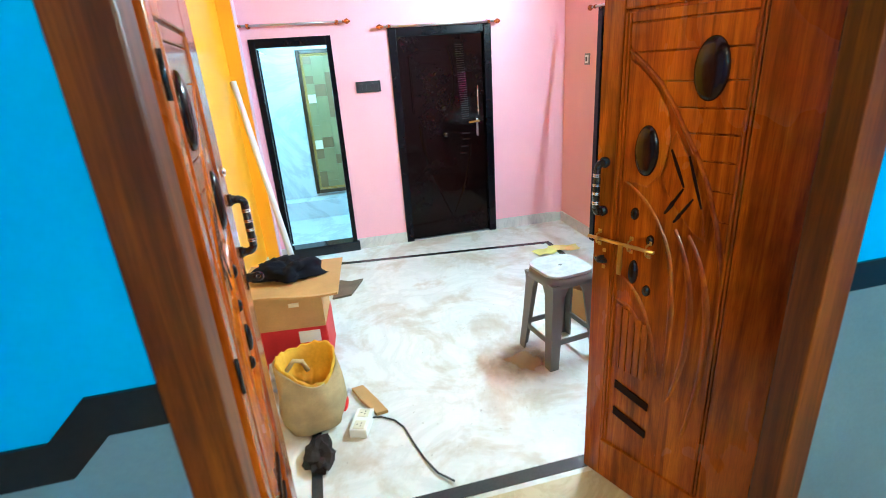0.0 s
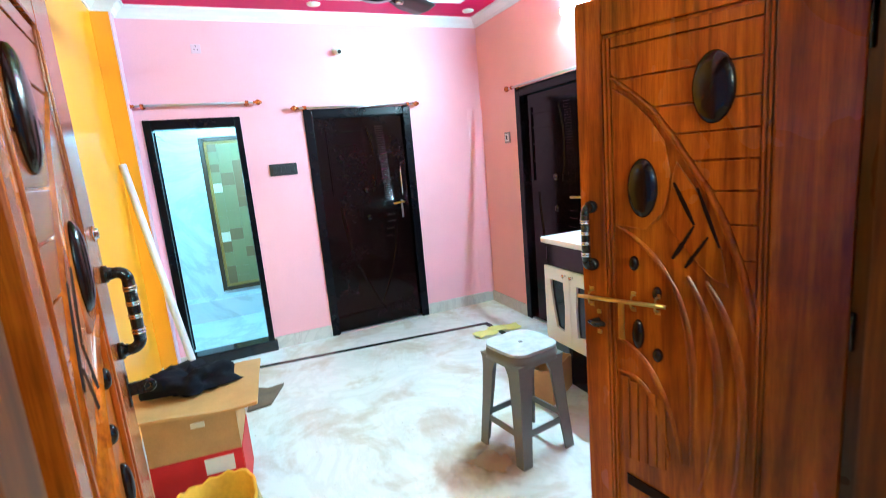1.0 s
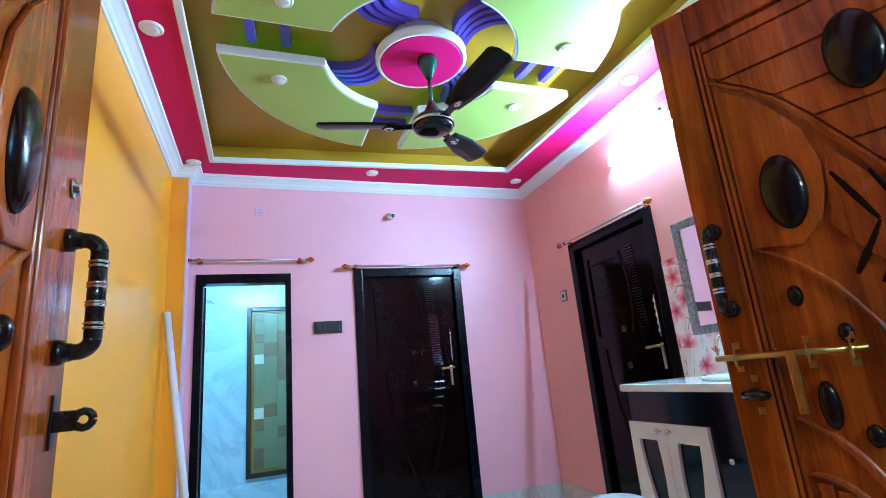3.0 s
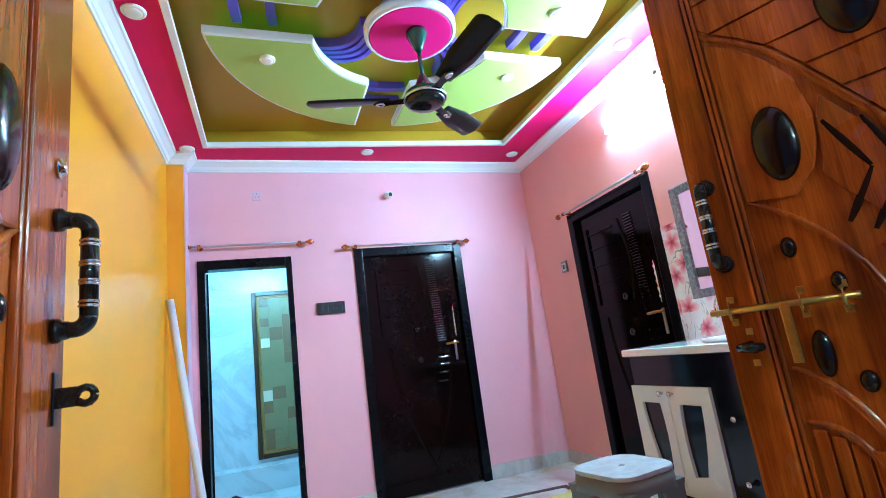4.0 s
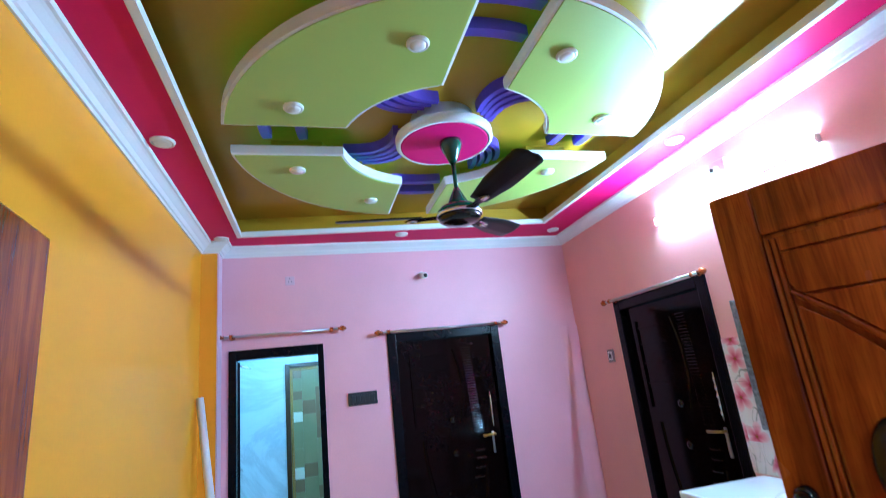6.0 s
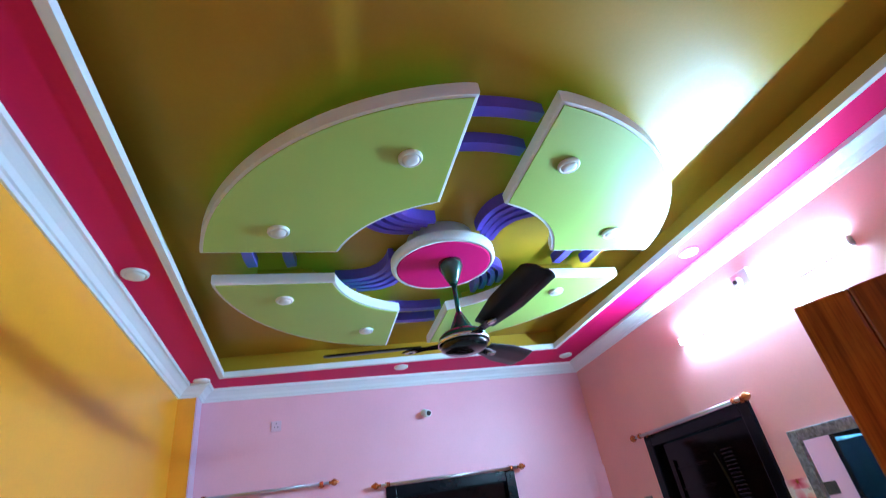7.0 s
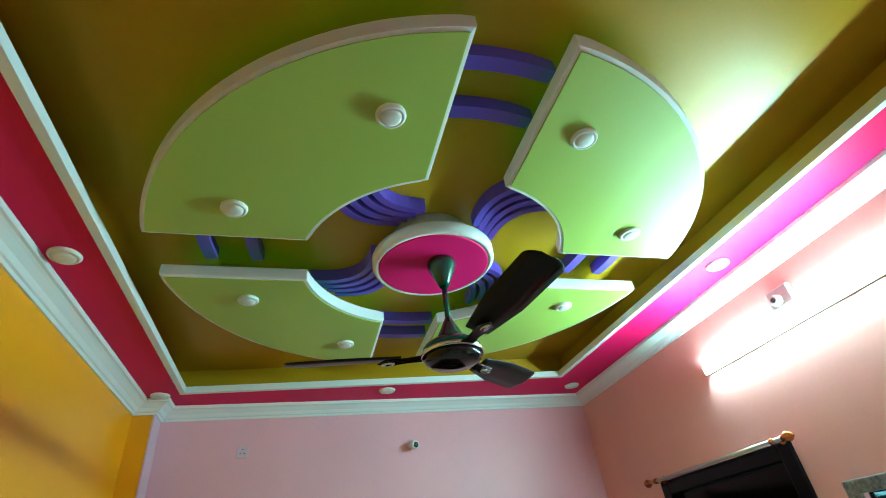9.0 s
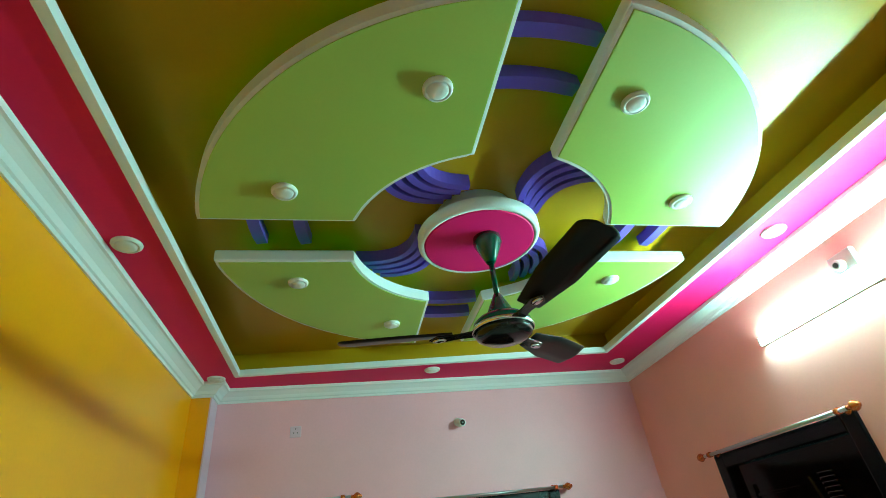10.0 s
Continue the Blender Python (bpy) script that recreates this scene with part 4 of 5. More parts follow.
    # upright slats under the lower rib
    for i in range(5):
        bm = bmesh.new()
        xx = 0.112 + i * 0.027
        box(bm, xx, xx + 0.023, 0.005, 0.0125, 0.58, 0.858 - 0.012 * i, bevel=0.003)
        add("slat", bm, "teak")
    for za in (0.49, 0.362):
        plate("inset_bar", [(0.125, za), (0.268, za - 0.034), (0.268, za - 0.002), (0.125, za + 0.034)], 0.004, 0.0125, "groove", 0.002, "black inset bar")
    # dark discs and small buttons
    for x, z, rx, rz in ((0.360, 1.675, 0.050, 0.088), (0.185, 1.432, 0.042, 0.083)):
        bm = bmesh.new()
        dome(bm, x, 0.006, z, rx, rz, 0.021)
        add("disc", bm, "disc_wood", th, "large blackened oval disc")
    for x, z, rx, rz in ((0.156, 1.215, 0.014, 0.022), (0.220, 1.132, 0.013, 0.020), (0.165, 1.000, 0.018, 0.046), (0.221, 0.945, 0.015, 0.021)):
        bm = bmesh.new()
        dome(bm, x, 0.012, z, rx, rz, 0.016)
        add("button", bm, "disc_wood", th, "small blackened button")
    pull_handle(th, s * (0.070 if flip else 0.036), 1.206, 1.381)
    return th


# right leaf, swung into the room, with the sliding bolt
HR, ER = Vector((1.6131, 1.5475)), Vector((1.363, 2.142))
d = HR - ER
ang = math.degrees(math.atan2(d.y, d.x))
rleaf = leaf_door(pose(ER.x, ER.y, 0, 0, 0, ang), "open carved teak door leaf with dark discs and brass bolt", False)
bm = bmesh.new()
tube(bm, [(-0.012, -0.016, 1.165), (0.25, -0.016, 1.165)], 0.0065, 12)
bolt = part("sliding_bolt", bm, "brass", rleaf, "brass sliding bolt", pose(0, 0, -0.062))
for x in (0.028, 0.157, 0.225):
    bm = bmesh.new()
    tube(bm, [(x, -0.001, 1.145), (x, -0.02, 1.148), (x, -0.026, 1.165), (x, -0.02, 1.182), (x, -0.001, 1.185)], 0.003, 8)
    box(bm, x - 0.007, x + 0.007, -0.003, 0.0, 1.182, 1.196, bevel=0.001)
    box(bm, x - 0.007, x + 0.007, -0.003, 0.0, 1.134, 1.148, bevel=0.001)
    part("staple", bm, "brass", bolt)
bm = bmesh.new()
box(bm, 0.119, 0.137, -0.024, -0.019, 1.050, 1.17, bevel=0.002)
part("hasp", bm, "brass", bolt, "patterned brass hasp")
bm = bmesh.new()
for i in range(9):
    for k in (0, 1):
        box(bm, 0.121 + k * 0.0075, 0.1265 + k * 0.0075, -0.0255, -0.0235, 1.055 + i * 0.0125, 1.062 + i * 0.0125, bevel=0.001)
part("hasp_studs", bm, "brass", bolt)
bm = bmesh.new()
tube(bm, [(0.05, -0.001, 1.075), (0.03, -0.022, 1.07), (0.05, -0.034, 1.07), (0.07, -0.022, 1.07), (0.05, -0.001, 1.065)], 0.009, 8)
st = part("lock_eye", bm, "black_metal", rleaf, "black iron lock eye", pose(0, 0, -0.045))
for z in (1.03, 1.095):
    part("plate", boxes((0.043, 0.057, -0.004, 0.0, z, z + 0.014), bevel=0.002), "brass", st)
for z in (0.35, 1.1, 1.75):
    bm = bmesh.new()
    tube(bm, [(LW + 0.004, -0.004, z - 0.045), (LW + 0.004, -0.004, z + 0.045)], 0.0055, 10)
    part("hinge", bm, "black_metal", rleaf, "dark butt hinge")

# left leaf, mirrored
HL, EL = Vector((0.1691, 1.6324)), Vector((0.113, 2.275))
d = EL - HL
ang = math.degrees(math.atan2(d.y, d.x))
lleaf = leaf_door(pose(EL.x, EL.y, 0, 0, 0, ang), "carved varnished teak door leaf with a ringed pull handle, swung open", True)
bm = bmesh.new()
lathe(bm, [(0.017, 0), (0.017, 0.004), (0.012, 0.006), (0.011, 0.010), (0.006, 0.011)], 18, pose(-0.066, -0.001, 1.47, 90, 0, 0))
part("lock_cylinder", bm, "chrome", lleaf, "chrome lock cylinder")
bm = bmesh.new()
box(bm, -0.062, -0.040, -0.004, 0.0, 1.068, 1.146, bevel=0.002)
box(bm, -0.056, -0.046, -0.030, -0.002, 1.092, 1.122, bevel=0.002)
tube(bm, [(-0.051, -0.040 - 0.012 * math.cos(a * math.pi / 6), 1.107 + 0.012 * math.sin(a * math.pi / 6)) for a in range(13)], 0.006, 8)
part("latch_eye", bm, "black_metal", lleaf, "black iron latch eye")
for z in (0.35, 1.1, 1.75):
    bm = bmesh.new()
    tube(bm, [(-LW - 0.004, -0.004, z - 0.045), (-LW - 0.004, -0.004, z + 0.045)], 0.0055, 10)
    part("hinge", bm, "black_metal", lleaf, "dark butt hinge")

# ---------------------------------------------------------------- wash stand on the right wall
CT = 0.98                      # counter height
CU0, CU1, CD = 1.785, 2.98, 0.55
th = empty("basin_counter", RIGHT @ pose(CU0, 0, 0), "white ceramic basin counter with a rounded front edge", "counter")
part("slab", boxes((0, CU1 - CU0, -CD, -0.014, CT - 0.04, CT), bevel=0.012), "ceramic", th)
bm = bmesh.new()
lathe(bm, [(0.215, 0.001), (0.222, 0.012), (0.215, 0.022), (0.195, 0.018), (0.17, -0.004), (0.10, -0.02)], 36, pose(0.62, -0.26, CT) @ Matrix.Diagonal((1.15, 0.85, 1, 1)))
part("basin_rim", bm, "ceramic", th, "white oval basin")
th = empty("tap", RIGHT @ pose(CU0 + 0.42, -0.09, CT), "chrome basin tap with a curved spout", "tap")
bm = bmesh.new()
lathe(bm, [(0.026, 0), (0.026, 0.008), (0.017, 0.014), (0.016, 0.10), (0.02, 0.12)], 18)
part("body", bm, "chrome", th)
bm = bmesh.new()
tube(bm, [(0, 0, 0.11)] + [(0, -0.07 + 0.07 * math.cos(i / 8 * math.pi), 0.15 + 0.07 * math.sin(i / 8 * math.pi)) for i in range(9)] + [(0, -0.14, 0.11)], 0.011, 12)
part("spout", bm, "chrome", th)
bm = bmesh.new()
tube(bm, [(0.0, 0.0, 0.125), (0.05, -0.005, 0.15)], 0.007, 8)
part("lever", bm, "chrome", th)

cab = empty("vanity_cabinet", RIGHT @ pose(CU0, 0, 0), "black granite vanity unit with white cut-out doors", "cabinet")
CB = 0.10
part("carcass", boxes((0.03, CU1 - CU0 - 0.02, -CD + 0.026, -0.014, 0.0, CT - 0.04), bevel=0.004), "granite", cab, "black granite front and sides")
DW, DZ0, DZ1 = 0.27, 0.265, 0.785
for k in (0, 1):
    xa = 0.022 + k * (DW + 0.004)
    bm = bmesh.new()
    # white door with a tapering curved cut-out, built as four sides round it
    outer = [(xa, DZ0), (xa + DW, DZ0), (xa + DW, DZ1), (xa, DZ1)]
    m0 = 1 if k == 0 else -1
    cx = xa + DW / 2 + m0 * 0.005
    hole = []
    n = 12
    side_a = [(cx - m0 * (0.075 - 0.055 * (1 - u) ** 1.6), 0.375 + u * 0.325) for u in [i / n for i in range(n + 1)]]
    side_b = [(cx + m0 * (0.062 + 0.012 * math.sin(u * math.pi)), 0.36 + u * 0.34) for u in [i / n for i in range(n + 1)]]
    lft, rgt = (side_a, side_b) if m0 > 0 else (side_b, side_a)
    yf, yb = -CD + 0.009, -CD + 0.026

    def quad_strip(inn, out):
        for i in range(len(inn) - 1):
            vs = [bm.verts.new((p[0], y, p[1])) for y in (yf, yb) for p in (inn[i], inn[i + 1], out[i + 1], out[i])]
            for f in ((0, 1, 2, 3), (4, 7, 6, 5), (0, 4, 5, 1), (2, 6, 7, 3)):
                bm.faces.new([vs[j] for j in f])

    quad_strip(lft, [(xa, DZ0 + (DZ1 - DZ0) * i / n) for i in range(n + 1)])
    quad_strip(rgt, [(xa + DW, DZ0 + (DZ1 - DZ0) * i / n) for i in range(n + 1)])
    quad_strip([lft[0], rgt[0]], [(xa, DZ0), (xa + DW, DZ0)])
    quad_strip([lft[-1], rgt[-1]], [(xa, DZ1), (xa + DW, DZ1)])
    bmesh.ops.remove_doubles(bm, verts=bm.verts[:], dist=0.0005)
    door = part("cabinet_door", bm, "white_gloss", cab, "white door with a curved black cut-out")
    bm = bmesh.new()
    hx = xa + (DW - 0.035 if k == 0 else 0.035)
    lathe(bm, [(0.006, 0), (0.006, 0.012), (0.013, 0.018), (0.014, 0.026), (0.006, 0.032)], 16, pose(hx, yf, 0.75, 90, 0, 0))
    part("knob", bm, "chrome", door, "chrome knob")
for z in (0.39, 0.655):
    bm = bmesh.new()
    lathe(bm, [(0.006, 0), (0.006, 0.012), (0.013, 0.018), (0.014, 0.026), (0.006, 0.032)], 16, pose(0.672, -CD + 0.026, z, 90, 0, 0))
    part("knob", bm, "chrome", cab, "chrome knob")
# flower tiles behind the counter
th = empty("tile_panel", RIGHT @ pose(1.716, 0, CT), "white glazed splashback tiles printed with pink flowers", "tiles", kind="structure")
for i in range(4):
    for j in range(3):
        bm = bmesh.new()
        box(bm, i * 0.301, i * 0.301 + 0.299, -0.012, -0.001, j * 0.243, j * 0.243 + 0.241, bevel=0.0015)
        part("tile", bm, "flowers", th)
# mirror
th = empty("wall_mirror", RIGHT @ pose(1.875, -0.012, 1.215), "rectangular mirror in a speckled silver frame", "mirror")
MW, MH = 0.55, 0.69
for r in ((0, 0.05, -0.024, -0.001, 0, MH), (MW - 0.05, MW, -0.024, -0.001, 0, MH), (0.05, MW - 0.05, -0.024, -0.001, 0, 0.05), (0.05, MW - 0.05, -0.024, -0.001, MH - 0.05, MH)):
    part("mirror_frame", boxes(r, bevel=0.004), "mirror_frame", th, "speckled silver frame")
part("mirror_glass", boxes((0.05, MW - 0.05, -0.012, -0.004, 0.05, MH - 0.05)), "mirror", th, "mirror glass")

# ---------------------------------------------------------------- room behind the open doorway
BX0, BX1, BY0, BY1 = -0.45, 1.05, YB + 0.12, 6.95
structure("bath_floor", boxes((BX0, BX1, YB + 0.12, BY1, -0.1, 0.03)), "bath_tile", "white marble bathroom floor", "floor")
structure("wall_bath_far", boxes((BX0, BX1, BY1, BY1 + 0.1, 0, 2.6)), "bath_tile", "veined white tiled bathroom wall", "wall")
structure("wall_bath_left", boxes((BX0 - 0.1, BX0, YB + 0.12, BY1 + 0.1, 0, 2.6)), "bath_tile", "veined white tiled bathroom wall", "wall")
structure("wall_bath_right", boxes((BX1, BX1 + 0.1, YB + 0.12, BY1 + 0.1, 0, 2.6)), "bath_tile", "veined white tiled bathroom wall", "wall")
structure("ceiling_bath", boxes((BX0 - 0.1, BX1 + 0.1, YB + 0.12, BY1 + 0.1, 2.6, 2.7)), "white", "white bathroom ceiling", "ceiling")
structure("bath_step", boxes((BX0, BX1, 6.72, BY1, 0.03, 0.26), bevel=0.004), "bath_tile", "white marble step along the bathroom wall", "step")
th = empty("bath_door", pose(0.262, BY1, 0.30), "brown door with gold beads and olive, brown and cream panels", "door")
GW, GH = 0.60, 1.70
for r in ((0, 0.045, -0.05, -0.001, 0, GH), (GW - 0.045, GW, -0.05, -0.001, 0, GH), (0.045, GW - 0.045, -0.05, -0.001, GH - 0.045, GH), (0.045, GW - 0.045, -0.05, -0.001, 0, 0.045)):
    part("frame_bar", boxes(r, bevel=0.008), "bath_frame", th, "dark brown frame")
for d, y in ((0.047, -0.042), (0.062, -0.034)):
    for r in ((d, d + 0.013, y, -0.021, d, GH - d), (GW - d - 0.013, GW - d, y, -0.021, d, GH - d), (d + 0.0135, GW - d - 0.0135, y, -0.021, d, d + 0.013), (d + 0.0135, GW - d - 0.0135, y, -0.021, GH - d - 0.013, GH - d)):
        part("inner_bead", boxes(r, bevel=0.004), "bath_gold", th, "gold bead")
part("backing", boxes((0.045, GW - 0.045, -0.02, -0.001, 0.045, GH - 0.045)), "bath_panel", th)
COLS = ((0.075, 0.165, ("bath_brown", 0.10, "bath_panel", 0.13, "bath_brown", 0.09, "bath_panel", 0.12, "bath_pale", 0.10, "bath_panel", 0.26, "bath_panel", 0.18, "bath_pale", 0.11, "bath_brown", 0.12, "bath_panel", 0.16, "bath_brown", 0.22)),
        (0.168, 0.30, ("bath_panel", 0.33, "bath_brown", 0.14, "bath_panel", 0.28, "bath_panel", 0.20, "bath_brown", 0.13, "bath_panel", 0.30, "bath_panel", 0.11, "bath_panel", 0.10)),
        (0.303, 0.525, ("bath_panel", 0.20, "bath_brown", 0.40, "bath_brown", 0.12, "bath_panel", 0.45, "bath_brown", 0.12, "bath_panel", 0.30)))
for xa, xb, cells in COLS:
    z = GH - 0.06
    for kind, hh in zip(cells[::2], cells[1::2]):
        part("panel", boxes((xa, xb, -0.028, -0.019, max(0.06, z - hh + 0.003), z), bevel=0.002), kind, th)
        z -= hh
th = empty("shower_arm", pose(BX0, 6.30, 1.98), "chrome shower arm on the tiled wall", "shower")
bm = bmesh.new()
tube(bm, [(0.001, 0, 0), (0.32, 0, 0.02), (0.38, 0, 0.0)], 0.009)
part("arm", bm, "chrome", th)
bm = bmesh.new()
lathe(bm, [(0.012, 0.02), (0.03, 0.005), (0.05, -0.008), (0.05, -0.014)], 20, pose(0.40, 0, -0.01, 0, 15, 0))
part("shower_head", bm, "chrome", th)
th = empty("bath_tap", pose(BX0, 6.45, 0.95), "chrome tap on the tiled wall", "tap")
bm = bmesh.new()
tube(bm, [(0.001, 0, 0), (0.12, 0, 0), (0.16, 0, -0.03)], 0.012)
lathe(bm, [(0.02, 0), (0.02, 0.03), (0.012, 0.04)], 14, pose(0.08, 0, 0.005))
part("tap_body", bm, "chrome", th)
# assumed lamp, out of view, added to light the bathroom
th = empty("bath_fill_light", pose(0.0, YB + 0.122, 2.3), "unseen tube light added to light the bathroom", "tube light")
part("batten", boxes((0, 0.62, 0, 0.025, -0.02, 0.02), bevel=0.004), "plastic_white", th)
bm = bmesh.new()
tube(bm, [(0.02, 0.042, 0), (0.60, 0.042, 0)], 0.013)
part("tube", bm, "bath_fill", th, "glowing tube")

# ---------------------------------------------------------------- lobby lamp
th = empty("lobby_tube_light", pose(0.9, -1.398, 2.35), "lit tube light on the lobby wall", "tube light")
part("batten", boxes((0, 1.2, 0, 0.025, -0.02, 0.02), bevel=0.004), "plastic_white", th)
bm = bmesh.new()
tube(bm, [(0.02, 0.042, 0), (1.18, 0.042, 0)], 0.013)
part("tube", bm, "tube_lobby", th, "glowing tube")

# ---------------------------------------------------------------- stool
SH = 0.585
th = empty("plastic_stool", pose(1.685, 3.035, 0, 0, 0, 8), "grey moulded plastic stool with a scuffed pale top", "stool")


def rounded(h, r, n=6):
    out = []
    for cx, cy, a in ((h - r, h - r, 0), (-h + r, h - r, 90), (-h + r, -h + r, 180), (h - r, -h + r, 270)):
        out += arc(cx, cy, r, a, a + 90, n)
    return out


bm = bmesh.new()
prism(bm, rounded(0.152, 0.078), SH - 0.016, SH, 0.006)
part("seat", bm, "stool_top", th, "scuffed pale grey seat")
bm = bmesh.new()
a = [[bm.verts.new((x * k, y * k, z)) for x, y in rounded(0.149, 0.074)] for k, z in ((1.0, SH - 0.015), (1.06, SH - 0.075))]
n = len(a[0])
for i in range(n):
    bm.faces.new((a[0][i], a[0][(i + 1) % n], a[1][(i + 1) % n], a[1][i])).smooth = True
ob = part("apron", bm, "stool", th)
sol = ob.modifiers.new("thickness", "SOLIDIFY")
sol.thickness = 0.004
bm = bmesh.new()
lathe(bm, [(0.012, SH - 0.002), (0.012, SH + 0.0006)], 16)
part("seat_hole", bm, "switch_dark", th)
for sx in (-1, 1):
    for sy in (-1, 1):
        bm = bmesh.new()
        t0, t1 = 0.118, 0.168
        ring = []
        for z, c, wd in ((0.0, t1 - 0.012, 0.036), (0.25, (t0 + t1) / 2 - 0.010, 0.043), (SH - 0.13, t0 - 0.002, 0.052), (SH - 0.085, t0 - 0.010, 0.066), (SH - 0.055, t0 - 0.022, 0.095)):
            ring.append([bm.verts.new((sx * (c + dx * wd), sy * (c + dy * wd), z)) for dx, dy in ((0.6, 0.6), (0.6, -1.0), (0.3, -1.0), (0.3, 0.3), (-1.0, 0.3), (-1.0, 0.6))])
        for r0, r1 in zip(ring, ring[1:]):
            for i in range(6):
                bm.faces.new((r0[i], r0[(i + 1) % 6], r1[(i + 1) % 6], r1[i]))
        bm.faces.new(ring[0])
        bm.faces.new(ring[-1])
        part("leg", bm, "stool", th)
c = 0.155
for r in ((-c, c, -c - 0.006, -c + 0.004, 0.15, 0.185), (-c, c, c - 0.004, c + 0.006, 0.15, 0.185), (-c - 0.006, -c + 0.004, -c, c, 0.15, 0.185), (c - 0.004, c + 0.006, -c, c, 0.15, 0.185)):
    part("stretcher", boxes(r, bevel=0.003), "stool", th)

# ---------------------------------------------------------------- cartons, cloth, sack
BXP = pose(0.115, 3.58, 0, 0, 0, -6)
th = empty("carton", BXP, "brown and red cardboard carton with a torn upper edge", "box")
for nm, r in (("front", (-0.21, 0.19, -0.17, -0.164, 0, 0.508)), ("back", (-0.21, 0.19, 0.164, 0.17, 0, 0.508)), ("side", (-0.21, -0.204, -0.164, 0.164, 0, 0.508)), ("side", (0.184, 0.19, -0.164, 0.164, 0, 0.508)), ("base", (-0.204, 0.184, -0.164, 0.164, 0, 0.006))):
    part(nm, boxes(r), "card", th)
part("red_print", boxes((-0.21, 0.19, -0.1735, -0.1705, 0.0, 0.27)), "card_red", th, "red printed lower band")
part("red_print", boxes((0.1905, 0.1935, -0.17, 0.17, 0.0, 0.27)), "card_red", th, "red printed lower band")
part("label", boxes((0.02, 0.15, -0.176, -0.174, 0.17, 0.25)), "paper_white", th, "white paper label")
part("tape_scrap", boxes((-0.01, 0.05, -0.176, -0.171, 0.42, 0.445)), "bath_pale", th, "scrap of tape")
bm = bmesh.new()
NB = 12
grid = [[bm.verts.new((-0.32 + 0.62 * i / NB, -0.27 + 0.60 * j / NB, 0.52 + 0.012 * math.sin(i * 0.5) * math.cos(j * 0.4) + (0.012 if j == 0 else 0))) for j in range(NB + 1)] for i in range(NB + 1)]
for i in range(NB):
    for j in range(NB):
        bm.faces.new((grid[i][j], grid[i + 1][j], grid[i + 1][j + 1], grid[i][j + 1]))
ob = tagged(part("cardboard_sheet", bm, "card", at=BXP), "flat brown cardboard sheet lying on the carton", "cardboard")
ob.modifiers.new("thickness", "SOLIDIFY").thickness = 0.012
bm = bmesh.new()
bmesh.ops.create_icosphere(bm, subdivisions=4, radius=1.0)
for v in bm.verts:
    p = v.co.copy()
    k = 0.68 + 0.42 * noise.noise(p * 1.6 + Vector((3, 1, 2))) + 0.22 * noise.noise(p * 4.1) + 0.07 * noise.noise(p * 9)
    v.co = Vector((p.x * 0.25 * k, p.y * 0.16 * k, max(p.z * 0.17 * k, -0.012)))
for f in bm.faces:
    f.smooth = True
tagged(part("crumpled_cloth", bm, "cloth_black", at=BXP @ pose(-0.03, 0.06, 0.548)), "crumpled navy black cloth on the cardboard sheet", "cloth")

# sack with a rolled yellow lining
th = empty("sack", pose(0.19, 2.83, 0, 0, 0, 10), "dirty beige cloth sack, open, with a yellow lining", "sack")
bm = bmesh.new()
seg = 36
rings = []
for i, (r, z) in enumerate(((0.10, 0.0), (0.135, 0.03), (0.152, 0.12), (0.145, 0.22), (0.138, 0.31), (0.132, 0.36), (0.13, 0.38), (0.122, 0.372), (0.12, 0.32), (0.12, 0.25))):
    ring = []
    for k in range(seg):
        a = 2 * math.pi * k / seg
        w = 1 + 0.10 * noise.noise(Vector((math.cos(a) * 1.5, math.sin(a) * 1.5, z * 6))) + 0.05 * math.sin(5 * a + z * 9)
        ring.append(bm.verts.new((r * w * math.cos(a) * 1.15, r * w * math.sin(a) * 0.9, z + (0.03 * math.sin(a * 2 + 1) + 0.055 * math.sin(a - 0.35)) * (z / 0.38) ** 3)))
    rings.append(ring)
for r0, r1 in zip(rings, rings[1:]):
    for k in range(seg):
        bm.faces.new((r0[k], r0[(k + 1) % seg], r1[(k + 1) % seg], r1[k])).smooth = True
bm.faces.new(rings[0])
part("cloth", bm, "jute", th)
bm = bmesh.new()
rings = []
for r, z in ((0.128, 0.372), (0.124, 0.392), (0.114, 0.385), (0.105, 0.30), (0.08, 0.2), (0.01, 0.17)):
    rings.append([bm.verts.new((r * 1.15 * math.cos(2 * math.pi * k / seg) * (1 + 0.06 * math.sin(7 * k)), r * 0.9 * math.sin(2 * math.pi * k / seg), z + 0.03 * math.sin(4 * math.pi * k / seg + 1) + 0.055 * math.sin(2 * math.pi * k / seg - 0.35) + 0.008 * math.sin(k * 2.3))) for k in range(seg)])
for r0, r1 in zip(rings, rings[1:]):
    for k in range(seg):
        bm.faces.new((r0[k], r0[(k + 1) % seg], r1[(k + 1) % seg], r1[k])).smooth = True
part("lining", bm, "yellow", th, "yellow plastic lining")
bm = bmesh.new()
tube(bm, [(-0.10, -0.02, 0.37), (-0.06, -0.03, 0.42), (-0.02, -0.02, 0.40), (0.0, 0.0, 0.33)], 0.012, 8)
part("strap", bm, "jute", th)

